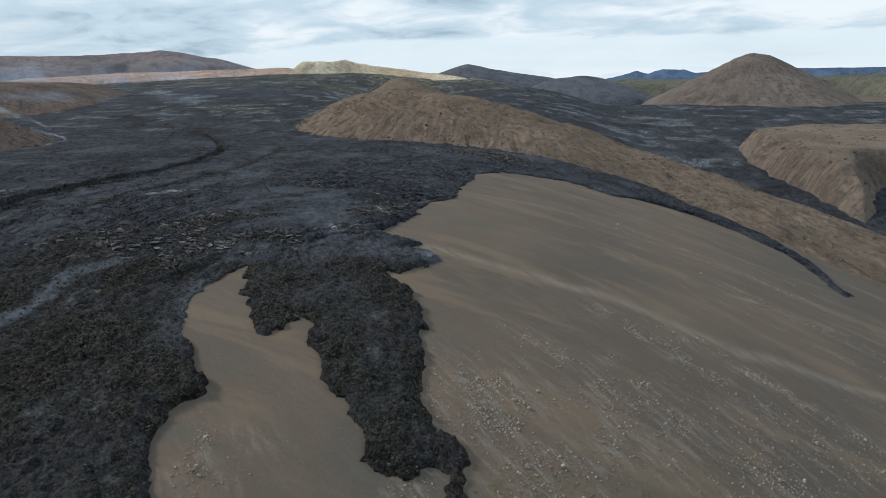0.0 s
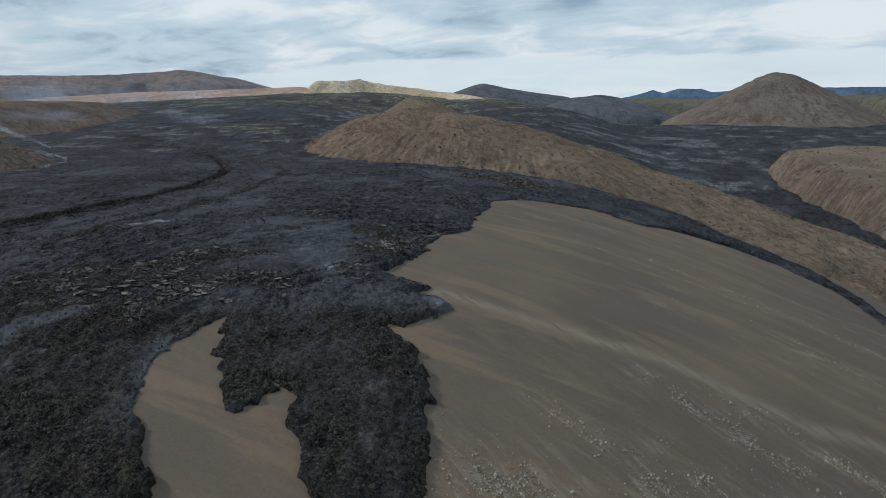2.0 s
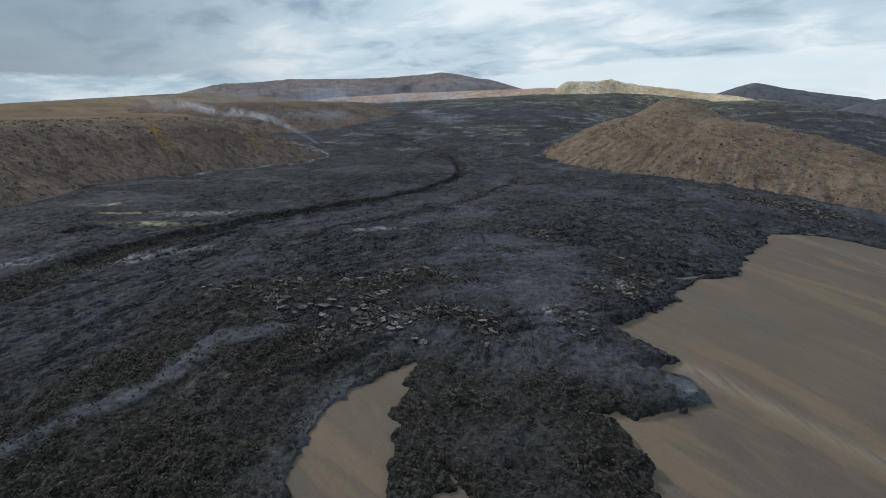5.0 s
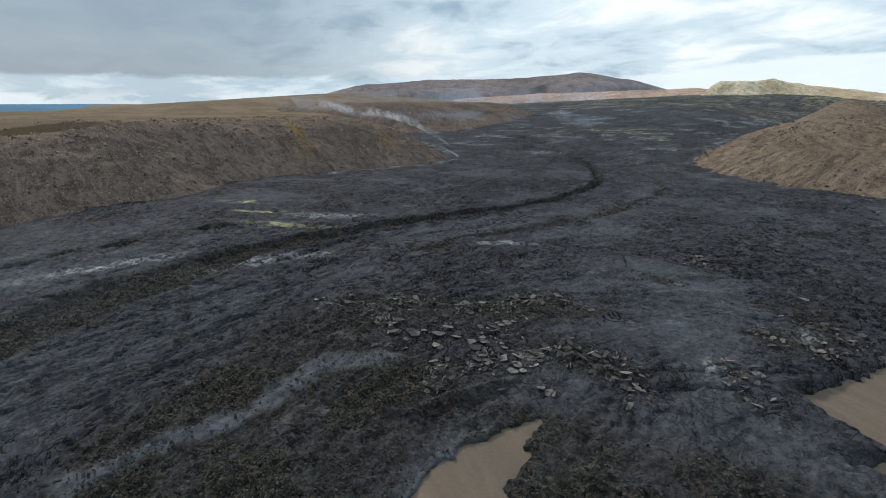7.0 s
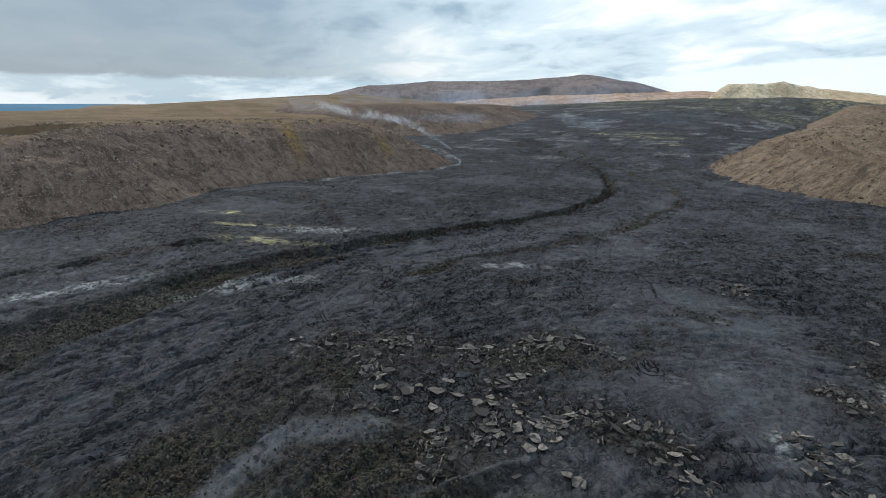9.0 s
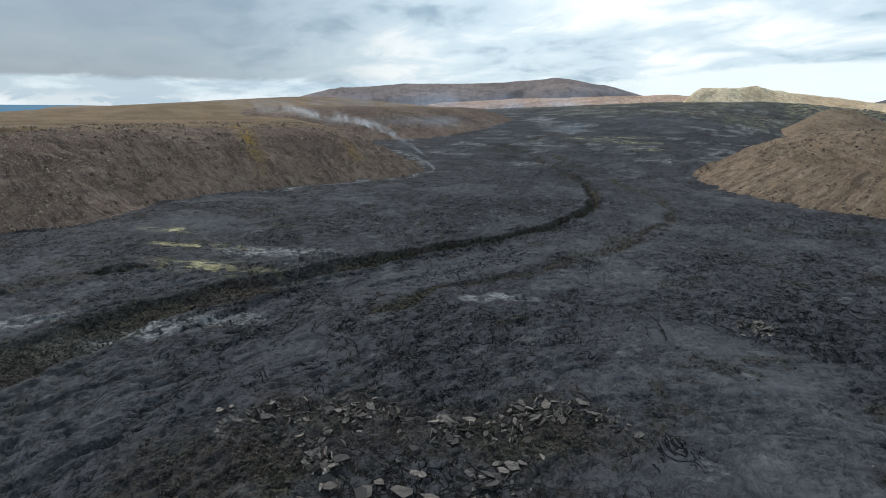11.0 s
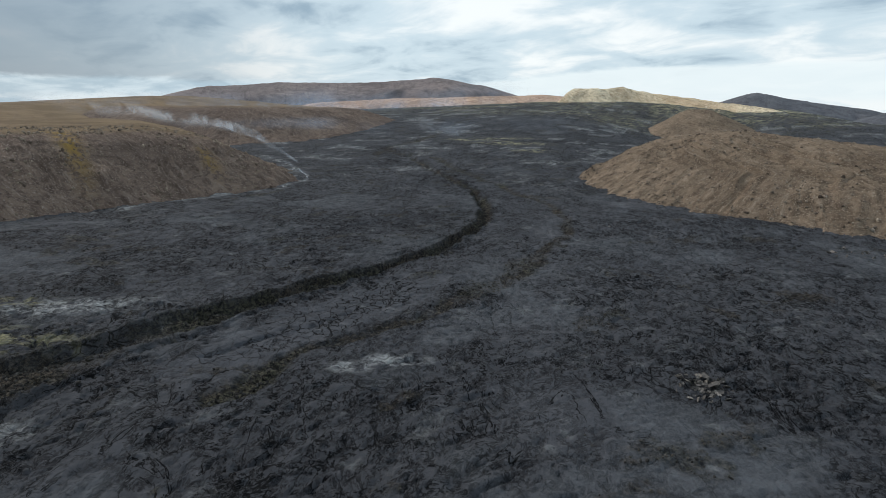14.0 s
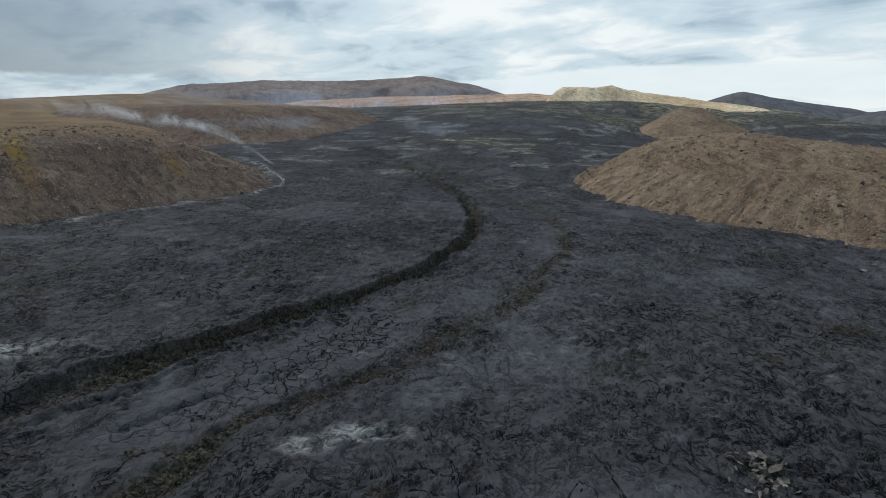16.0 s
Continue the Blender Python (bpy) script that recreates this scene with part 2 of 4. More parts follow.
# sulphur yellow, with the brightness of a sun patch painted into it
CRATER = hill_material("sulphur_crater_painted_sun", (0.62, 0.46, 0.30), (0.96, 0.83, 0.60), (0.95, 0.84, 0.58), (0.96, 0.88, 0.70), 0.5)
# brown slope, greyed and lightened in its colour for distance haze
FAR_BROWN_HAZE = hill_material("far_brown_haze_slope", (0.225, 0.190, 0.190), (0.31, 0.255, 0.24), (0.2, 0.17, 0.16), (0.27, 0.235, 0.22), 0.12)
# rust earth, brightened in its colour for sunlight and haze on the foothills
FAR_RUST_SUN = hill_material("far_rust_slope_painted_sun", (0.44, 0.28, 0.19), (0.60, 0.42, 0.31), (0.5, 0.36, 0.27), (0.68, 0.54, 0.43), 0.2)
# dark hills turned grey-blue in their colour to carry haze
FAR_DARK_HAZE = hill_material("far_dark_haze_hill", (0.125, 0.130, 0.150), (0.155, 0.155, 0.170), (0.15, 0.145, 0.15), (0.19, 0.185, 0.185), 0.12)
FAR_GREEN = hill_material("far_green_slope", (0.145, 0.140, 0.105), (0.185, 0.175, 0.125), (0.19, 0.18, 0.13), (0.19, 0.18, 0.15), 0.1)
# the blue of this range is aerial haze painted into its colour
FAR_BLUE_HAZE = hill_material("far_blue_haze_range", (0.10, 0.155, 0.25), (0.13, 0.19, 0.29), (0.13, 0.19, 0.28), (0.16, 0.22, 0.31), 0.05)


# ---- noise on arrays ----
TABLE = np.random.default_rng(7).random((256, 256))


def value_noise(x, y, seed=0):
    x, y = x + seed * 17.3, y + seed * 31.7
    i, j = np.floor(x).astype(int), np.floor(y).astype(int)
    u, v = x - i, y - j
    u, v = u * u * u * (u * (u * 6 - 15) + 10), v * v * v * (v * (v * 6 - 15) + 10)
    i0, j0, i1, j1 = i & 255, j & 255, (i + 1) & 255, (j + 1) & 255
    return (TABLE[i0, j0] * (1 - u) + TABLE[i1, j0] * u) * (1 - v) + (TABLE[i0, j1] * (1 - u) + TABLE[i1, j1] * u) * v


def fbm(x, y, octaves=4, seed=0, gain=0.5):
    total, size, whole = 0.0, 1.0, 0.0
    for o in range(octaves):
        total, whole = total + size * (value_noise(x * 2 ** o, y * 2 ** o, seed + o) * 2 - 1), whole + size
        size *= gain
    return total / whole


def ridged(x, y, octaves=4, seed=0, gain=0.5):
    total, size, whole = 0.0, 1.0, 0.0
    for o in range(octaves):
        total, whole = total + size * (1 - np.abs(value_noise(x * 2 ** o, y * 2 ** o, seed + o) * 2 - 1)), whole + size
        size *= gain
    return total / whole


def plates(x, y, seed=0):
    """Cells of broken crust: a level for each cell, and how near its edge is."""
    i, j = np.floor(x).astype(int), np.floor(y).astype(int)
    one, two, level = np.full(x.shape, 9.0), np.full(x.shape, 9.0), np.zeros(x.shape)
    for a in (-1, 0, 1):
        for b in (-1, 0, 1):
            ci, cj = i + a, j + b
            px, py = ci + TABLE[(ci + seed) & 255, cj & 255], cj + TABLE[cj & 255, (ci + 91 + seed) & 255]
            d = np.hypot(px - x, py - y)
            near = d < one
            two = np.where(near, one, np.minimum(two, d))
            level = np.where(near, TABLE[(ci + 37) & 255, (cj + 53) & 255], level)
            one = np.where(near, d, one)
    return level, two - one


def remembered(f):
    """Keeps the newest answer, for fields that several others need on the same grid."""
    last = {}

    def asked(x, y, z=None):
        if last.get("x") is not x or last.get("y") is not y:
            last.update(x=x, y=y, answer=f(x, y))
        return last["answer"]
    return asked


def soft_plus(u, w):
    return w * np.logaddexp(0, u / w)


def smooth(u, lo, hi):
    u = np.clip((u - lo) / (hi - lo), 0, 1)
    return u * u * (3 - 2 * u)


def soft_max(a, b, w):
    return w * np.logaddexp(a / w, b / w)


def line_distance(x, y, line):
    """Distance to a polyline, and the way gone along it."""
    best, along, gone = np.full(x.shape, 1e9), np.zeros(x.shape), 0.0
    for (x0, y0), (x1, y1) in zip(line, line[1:]):
        length = math.hypot(x1 - x0, y1 - y0)
        s = np.clip(((x - x0) * (x1 - x0) + (y - y0) * (y1 - y0)) / length ** 2, 0, 1)
        d = np.hypot(x - x0 - s * (x1 - x0), y - y0 - s * (y1 - y0))
        along = np.where(d < best, gone + s * length, along)
        best = np.minimum(best, d)
        gone += length
    return best, along


def inside(x, y, line):
    hit = np.zeros(x.shape, bool)
    for (x0, y0), (x1, y1) in zip(line, line[1:] + line[:1]):
        if y0 != y1:
            hit ^= ((y0 > y) != (y1 > y)) & (x < (x1 - x0) * (y - y0) / (y1 - y0) + x0)
    return hit


# ---- the lie of the land ----
@remembered
def land(x, y):
    """The even surface under lava and ash: a plain that falls to the south and east and climbs to the crater."""
    u = x * math.cos(0.2) - (y - 200) * math.sin(0.2)
    hill = 23.3 - 0.120 * soft_plus(190 - y, 30) - 0.195 * soft_plus(u + 10, 30) - 0.138 * soft_plus(u - 70, 25) - 0.193 * soft_plus(110 - y, 15)
    away = np.hypot((x + 240) * np.where(x < -240, 0.8, 1.25), y - 1400)
    hill = hill + 0.035 * soft_plus(y - 520, 60) - 0.035 * soft_plus(y - 1500, 60) + 0.05 * soft_plus(700 - away, 60)
    valley = 30 - 92 * np.exp(-np.maximum(y - 327, -150) / 400)
    return np.where(x > 60, soft_max(hill, valley, 3.0), hill) - 55 * smooth(y, 1120, 1600) * smooth(x, 60, 330) - 32 * np.exp(-((x + 79) / 130) ** 2 - ((y - 1080) / 190) ** 2)


# edge of the ash slopes against the lava, going round from the south
ASH = [(-46, 40), (-50, 83), (-54, 90), (-55, 96), (-54, 101), (-50, 105), (-50, 110), (-54, 113), (-57, 119), (-64, 125),
       (-63, 130), (-68, 144), (-65, 151), (-59, 163), (-54, 148), (-51, 139), (-48, 134), (-46, 128), (-44, 126), (-39, 131),
       (-39, 137), (-35, 134), (-32, 125), (-29, 121), (-28, 114), (-24, 108), (-20, 105), (-16, 99), (-15, 94), (-10, 91),
       (-6, 91), (-5, 94), (-1, 93), (-1, 40)]
ASH_EAST = [(3, 40), (2, 88), (3, 96), (-2, 103), (-7, 113), (-5, 115), (-6, 129), (-7, 135), (-3, 136), (-6, 146),
            (-14, 160), (-20, 163), (-12, 165), (0, 177), (-4, 183), (-14, 183), (-8, 191), (-24, 199), (-14, 213), (-8, 243),
            (4, 260), (19, 328), (38, 339), (72, 342), (94, 328), (121, 336), (145, 335), (166, 326), (186, 299), (178, 243),
            (215, 268), (262, 250), (330, 40)]
ASH_TAIL = [(184, 250), (199, 300), (189, 338), (168, 366), (150, 384), (160, 420), (230, 400), (262, 300), (235, 250)]
CHANNEL = [(-183, 95), (-188, 140), (-186, 170), (-186, 196), (-178, 217), (-173, 241), (-167, 256), (-162.5, 271), (-158, 289), (-152, 310), (-148, 330),
           (-146, 359), (-149, 393), (-161, 427), (-185, 477), (-228, 532), (-299, 621), (-356, 675)]
BRANCH = [(-138, 225), (-137, 235), (-135, 245), (-132, 256), (-127, 265), (-120, 279), (-116, 297), (-113, 319), (-111, 348), (-109, 379), (-115, 405), (-134, 448), (-178, 504), (-236, 574), (-286, 634)]
OUTER = [(-250, 120), (-245, 143), (-239, 161), (-236, 180), (-224, 210)]
FAR_CRACK = [(-345, 640), (-356, 675), (-359, 721), (-362, 797), (-399, 971)]
RAFT = [(-155, 225), (-156, 244), (-154, 259), (-150, 278), (-143, 308), (-127, 310), (-125, 289), (-128, 270), (-134, 257), (-137, 243), (-139, 230)]
CROSSING = [(-152, 236), (-148, 246), (-143, 256), (-139, 270)]


@remembered
def ash_distance(x, y):
    """Metres from the edge of the ash: above zero on lava."""
    wx = x + 3.0 * fbm(x / 9, y / 9, 4, 3) + 1.5 * fbm(x / 2.4, y / 2.4, 3, 4)
    wy = y + 3.0 * fbm(x / 9, y / 9, 4, 9) + 1.5 * fbm(x / 2.4, y / 2.4, 3, 10)
    best = np.full(x.shape, -1e9)
    for line in (ASH, ASH_EAST, ASH_TAIL):
        d, _ = line_distance(wx, wy, line + line[:1])
        best = np.maximum(best, np.where(inside(wx, wy, line), d, -d))
    return -best


def graded(lo, hi, step, start, end, growth):
    """Grid lines: even between lo and hi, ever wider towards start and end."""
    lines, s = list(np.arange(lo, hi, step)), step
    while lines[-1] < end:
        s *= growth
        lines.append(lines[-1] + s)
    s = step
    while lines[0] > start:
        s *= growth
        lines.insert(0, lines[0] - s)
    return np.array(lines)


def sheet(name, xs, ys, height, mat, keep=None, masks=None, parent=None, raw=None):
    """A grid mesh over the lines xs and ys."""
    x, y = np.meshgrid(xs, ys)
    z = height(x, y)
    ok = keep(x, y, z) if keep else np.ones(x.shape, bool)
    quad = ok[:-1, :-1] & ok[1:, :-1] & ok[:-1, 1:] & ok[1:, 1:]
    n = np.arange(x.size).reshape(x.shape)
    faces = np.stack([n[:-1, :-1][quad], n[:-1, 1:][quad], n[1:, 1:][quad], n[1:, :-1][quad]], 1)
    used, back = np.unique(faces, return_inverse=True)
    mesh = bpy.data.meshes.new(name)
    mesh.vertices.add(len(used))
    mesh.vertices.foreach_set("co", np.stack([x.ravel()[used], y.ravel()[used], z.ravel()[used]], 1).ravel().astype(np.float32))
    mesh.loops.add(len(faces) * 4)
    mesh.loops.foreach_set("vertex_index", back.ravel().astype(np.int32))
    mesh.polygons.add(len(faces))
    mesh.polygons.foreach_set("loop_start", np.arange(len(faces), dtype=np.int32) * 4)
    mesh.polygons.foreach_set("use_smooth", np.ones(len(faces), bool))
    mesh.update(calc_edges=True)
    for key, f in (masks or {}).items():
        mesh.attributes.new(key, "FLOAT", "POINT").data.foreach_set("value", np.clip(f(x, y, z), 0, 1).ravel()[used].astype(np.float32))
    for key, f in (raw or {}).items():
        mesh.attributes.new(key, "FLOAT", "POINT").data.foreach_set("value", f().ravel()[used].astype(np.float32))
    mesh.materials.append(mat)
    ob = new(name, mesh)
    ob.parent = parent
    return ob


def blob(x, y, cx, cy, rx, ry, turn=0.0):
    c, s = math.cos(turn), math.sin(turn)
    a, b = (x - cx) * c + (y - cy) * s, -(x - cx) * s + (y - cy) * c
    return np.exp(-(a / rx) ** 2 - (b / ry) ** 2)


# ---- lava field ----
SLABS = [(-104, 186, 26, 9, 0.35), (-80, 201, 14, 8, 0.9), (-72, 178, 10, 9, 0.4), (-92, 166, 13, 6, 0.4), (-55, 184, 9, 4, 0.2),
         (-60, 265, 2.5, 1.5, 0), (-30, 217, 9, 6, -0.2), (-26, 236, 6, 12, 0.3), (28, 388, 26, 14, -0.3)]


@remembered
def slab_zone(x, y):
    return np.clip(sum(blob(x, y, *s) for s in SLABS) * 1.3 + 0.5 * fbm(x / 6, y / 6, 3, 21) - 0.25, 0, 1)


@remembered
def channel_depth(x, y):
    wx, wy = x + 4 * fbm(x / 14, y / 14, 4, 5, 0.6), y + 4 * fbm(x / 14, y / 14, 4, 6, 0.6)
    d, s = line_distance(wx, wy, CHANNEL)
    width = np.interp(s, [0, 45, 75, 100, 125, 150, 185, 215, 260, 340, 450], [17, 15, 12, 10, 8.5, 6.5, 4.4, 3.6, 3.4, 3.2, 2.8])
    d2, s2 = line_distance(wx, wy, BRANCH)
    width2 = np.interp(s2, [0, 40, 60, 80, 110, 140, 220], [2.6, 2.0, 2.2, 4.0, 4.2, 2.6, 2.6])
    d3 = np.minimum(line_distance(wx, wy, OUTER)[0] / 4.5, line_distance(wx, wy, FAR_CRACK)[0] / 5.0)
    patchy = 0.45 + 0.55 * smooth(fbm(x / 11, y / 11, 4, 8, 0.6), -0.22, 0.2)
    deep = np.interp(s, [0, 130, 190, 450], [0.62, 0.7, 1.0, 1.0])
    return np.maximum(deep * np.exp(-(d / width) ** 6), 0.6 * np.exp(-d3 ** 4) * patchy), 0.8 * np.exp(-(d2 / width2) ** 4) * patchy


@remembered
def paved(x, y, z=None):
    """Where the crust broke into flat plates that still lie side by side."""
    spots = blob(x, y, -86, 181, 20, 9, 0.3) + blob(x, y, -66, 172, 9, 9) + blob(x, y, -92, 170, 10, 5, 0.4) + blob(x, y, -178, 232, 10, 12) + 0.8 * blob(x, y, -140, 268, 14, 40, -0.25)
    return np.clip(1.5 * spots + 0.5 * fbm(x / 7, y / 7, 3, 35) - 0.2, 0, 1)


@remembered
def clinker(x, y, z=None):
    a, b = channel_depth(x, y)
    south = smooth(176 - y + 14 * fbm(x / 22, y / 22, 4, 31), -4, 14) * smooth(x + 0.35 * (y - 140) + 122 + 16 * fbm(x / 25, y / 25, 3, 32), -6, 6)
    south = south * (0.55 + 0.45 * smooth(fbm(x / 12, y / 12, 4, 34), -0.2, 0.15))
    patch = 0.5 * smooth(fbm(x / 14, y / 14, 5, 33, 0.65), 0.34, 0.5)
    return np.maximum.reduce([np.minimum(1.45 * a, 1), np.minimum(1.3 * b, 1), 0.92 * south, patch * (y > 60), 0.75 * slab_zone(x, y)]) * (1 - 0.75 * paved(x, y))


@remembered
def calm_crust(x, y, z=None):
    """Smooth rafts of crust, hardly wrinkled."""
    d, _ = line_distance(x, y, RAFT + RAFT[:1])
    raft = smooth(np.where(inside(x, y, RAFT), d, -d), -2, 2)
    spots = blob(x, y, -58, 203, 24, 13, 0.3) + blob(x, y, -49, 238, 14, 10) + blob(x, y, -90, 470, 22, 30, -0.6) + blob(x, y, -75, 246, 18, 14) + blob(x, y, -120, 390, 12, 40)
    loose = smooth(fbm(x / 30, y / 30, 4, 18), 0.0, 0.25)
    return np.clip(np.maximum.reduce([raft, 0.9 * spots, 0.45 * loose]), 0, 1) * (1 - clinker(x, y))


def tears(x, y, scale, width, seed):
    """Broken, wandering clefts: 1 in their middle."""
    n = fbm(x / scale, y / scale, 4, seed, 0.55)
    return np.exp(-(n / width) ** 2) * smooth(fbm(x / scale / 1.6, y / scale / 1.6, 3, seed + 7), -0.02, 0.22)


def lava_height(x, y):
    d = ash_distance(x, y)
    thick = 1.0 * (1 - np.exp(-np.maximum(d, 0) / 0.6)) + 1.3 * (1 - np.exp(-np.maximum(d, 0) / 14)) - 1.6 * (d < 0)
    a, b = channel_depth(x, y)
    rough, calm = clinker(x, y), calm_crust(x, y)
    inland = smooth(d, 0, 2)
    # the way the crust flowed: southwards past the channel, towards the ash in the middle
    turn = 0.27 - 0.5 * smooth(x, -150, -40) * smooth(y, 280, 180)
    u, v = x * np.cos(turn) - y * np.sin(turn), x * np.sin(turn) + y * np.cos(turn)
    u, v = u + 3.5 * fbm(x / 11, y / 11, 4, 41, 0.55), v + 3.5 * fbm(x / 11, y / 11, 4, 42, 0.55)
    pulled = smooth(215 - y - 0.25 * (x + 150), -15, 30) * smooth(-x - 95, -10, 25)
    crust = 1.2 * fbm(x / 46, y / 46, 3, 11) + 0.8 * fbm(u / 13, v / 13, 4, 12, 0.55)
    wrinkle = 1.1 * (ridged(u / 4.2, v / 4.2, 4, 13, 0.62) - 0.62)
    pleats = 1.7 * (ridged(u / 2.6, v / 15, 3, 15, 0.6) - 0.6)
    cleft = np.maximum.reduce([tears(u, v * 0.7, 16, 0.030, 60), 0.75 * tears(u * 0.8, v, 7, 0.055, 64), 0.5 * tears(u, v, 3.4, 0.09, 68)])
    lumps = 0.85 * fbm(x / 2.6, y / 2.6, 4, 14, 0.62) + 1.0 * (ridged(x / 4.2, y / 4.2, 3, 16) - 0.55)
    near = 0.45 + 0.55 * smooth(900 - y, 0, 500)
    relief = crust * (1 - 0.5 * calm) + (1 - rough) * (1 - 0.72 * calm) * (wrinkle * (1 - pulled) + pleats * pulled) - (1 - 0.6 * rough) * 0.95 * cleft * (1 - 0.45 * calm) + 1.35 * rough * lumps + 0.16 * fbm(x / 1.1, y / 1.1, 3, 17)
    relief = relief - 1.0 * np.exp(-(line_distance(u * 0 + x + 2 * fbm(x / 5, y / 5, 3, 45), y, CROSSING)[0] / 0.9) ** 2)
    level, edge = plates((x + 1.5 * fbm(x / 5, y / 5, 3, 46)) / 3.2, (y + 1.5 * fbm(x / 5, y / 5, 3, 47)) / 3.2, 3)
    relief = relief * (1 - 0.5 * paved(x, y)) + paved(x, y) * (0.5 * (level - 0.5) - 0.45 * np.exp(-(edge / 0.10) ** 2))
    ridge = np.exp(-(line_distance(x + fbm(x / 8, y / 8, 2, 72), y, [(-82, 148), (-78, 151), (-75, 159), (-68, 168)])[0] / 1.1) ** 2)
    relief = relief * (1 - 0.7 * ridge) + 1.1 * ridge
    far = 2.5 * fbm(x / 150, y / 150, 4, 19) * smooth(y, 480, 700) + 2.6 * (ridged(x / 17, y / 17, 3, 20, 0.6) - 0.6) * np.maximum(smooth(y, 400, 620), smooth(x, 90, 200))
    bank = 1.2 * np.exp(-((a - 0.25) / 0.25) ** 2) * (a > 0.02)
    return land(x, y) + thick + inland * relief * near + far - 3.0 * a - 1.1 * b + bank


def lava_salt(x, y, z):
    spots = [(-176, 186, 12, 4, 0.9), (-163, 201, 6, 3, 0.5), (-215, 158, 18, 3, 1.1), (-117, 251, 4.5, 2.2, 0.5), (-123, 244, 3, 2, 0.3), (-25, 227, 2, 4, 0), (-38, 196, 2, 3, 0), (-205, 245, 14, 5, 0.6)]
    scattered = 0.22 * smooth(fbm(x / 7, y / 7, 4, 51), 0.38, 0.6) + 0.8 * smooth(fbm(x / 40, y / 26, 5, 52, 0.6), 0.22, 0.42) * smooth(y, 430, 640) + 0.22 * smooth(fbm(x / 30, y / 60, 5, 53, 0.6), 0.25, 0.45) * smooth(x, 90, 200)
    foot, _ = line_distance(x, y, [(-318, 335), (-316, 365), (-309, 402), (-299, 432), (-303, 467), (-330, 497), (-385, 550), (-443, 590)])
    knoll_foot, _ = line_distance(x, y, [(-136, 600), (-121, 564), (-97, 518), (-63, 459)])
    fumes = np.exp(-(np.minimum(foot, knoll_foot + 2) / 4) ** 2) * smooth(fbm(x / 8, y / 8, 3, 54), -0.1, 0.25)
    return 2.0 * sum(blob(x, y, *s) for s in spots) + scattered + fumes


def lava_sulphur(x, y, z):
    spots = [(-224, 217, 6, 3, 0.4), (-206, 223, 17, 4.5, 0.3), (-241, 232, 9, 2.5, 0.4), (-227, 239, 10, 2.5, 0.4), (-266, 244, 10, 3, 0.4), (-248, 752, 28, 10, 0.2), (-300, 772, 24, 8, 0), (-270, 805, 26, 8, 0.1), (-215, 700, 16, 6, 0)]
    rim = smooth(-np.hypot((x + 240) * 0.62, y - 1400), -430, -170) * (0.45 + 0.9 * fbm(x / 60, y / 60, 4, 61))
    east = blob(x, y, -40, 1360, 190, 150) * (0.6 + fbm(x / 50, y / 50, 3, 62))
    return 1.4 * sum(blob(x, y, *s) for s in spots) + 0.65 * rim + 0.8 * east


def lava_skin(x, y, z):
    ribbon, _ = line_distance(x + 2.5 * fbm(x / 9, y / 9, 3, 73), y + 1.5 * fbm(x / 7, y / 7, 3, 74), [(-94, 161), (-100, 157), (-104, 151), (-103, 142), (-102, 137), (-102, 131), (-108, 122), (-113, 108)])
    tongue = np.exp(-(ribbon / 2.9) ** 4) + blob(x, y, -66, 142, 4, 16, 0.1) + blob(x, y, -3, 178, 9, 5)
    ridge, _ = line_distance(x + fbm(x / 8, y / 8, 2, 72), y, [(-80, 154), (-74, 161), (-68, 171)])
    patches = 0.35 * smooth(fbm(x / 26, y / 26, 3, 71), 0.2, 0.5) + 0.3 * smooth(-x - 120, 0, 30) * smooth(185 - y, 0, 20)
    return np.clip(tongue + 0.7 * np.exp(-(ridge / 0.9) ** 2) + patches * (1 - 0.8 * clinker(x, y)), 0, 1)


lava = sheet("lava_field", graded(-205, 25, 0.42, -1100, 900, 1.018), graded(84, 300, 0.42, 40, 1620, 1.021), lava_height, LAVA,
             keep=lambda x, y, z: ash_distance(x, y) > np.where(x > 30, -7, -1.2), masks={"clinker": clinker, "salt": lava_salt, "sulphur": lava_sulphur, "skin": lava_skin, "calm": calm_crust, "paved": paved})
tagged(lava, "cooled black lava field with cracked crust and clinker", "lava field", kind="structure")


# ---- ground ----
def ground_height(x, y):
    d = ash_distance(x, y)
    r = np.hypot(x, y - 200)
    z = land(x, y) - 3.0 * smooth(d, 3, 9)
    z = z + 0.5 * fbm(x / 24, y / 24, 3, 81) * smooth(-d, 0, 8) + 0.06 * fbm(x / 2.5, y / 2.5, 3, 82)
    far = smooth(r, 1900, 4600)
    return z * (1 - far) + far * (58 + 6 * fbm(x / 700, y / 700, 3, 83))


def stony(x, y, z):
    bands = blob(x, y, 30, 130, 16, 4, -0.7) + blob(x, y, 60, 146, 28, 4, -0.75) + blob(x, y, 52, 121, 16, 5, -0.8) + blob(x, y, 12, 111, 14, 7, -0.9) + blob(x, y, 86, 140, 30, 4, -0.7) + blob(x, y, -44, 92, 8, 7)
    return bands * (0.6 + 1.2 * fbm(x / 5, y / 5, 4, 91)) + 0.55 * smooth(142 - y, 0, 40) * (x > -12) * (0.7 + 0.9 * fbm(x / 11, y / 11, 4, 92)) + 0.3 * smooth(x + 0.6 * y, 170, 230) * smooth(fbm((x + y) / 40, (x * 0.6 + y) / 7, 4, 93), 0.1, 0.4)


def mossy(x, y, z):
    return blob(x, y, 25, 92, 30, 9) + blob(x, y, 14, 112, 5, 4)


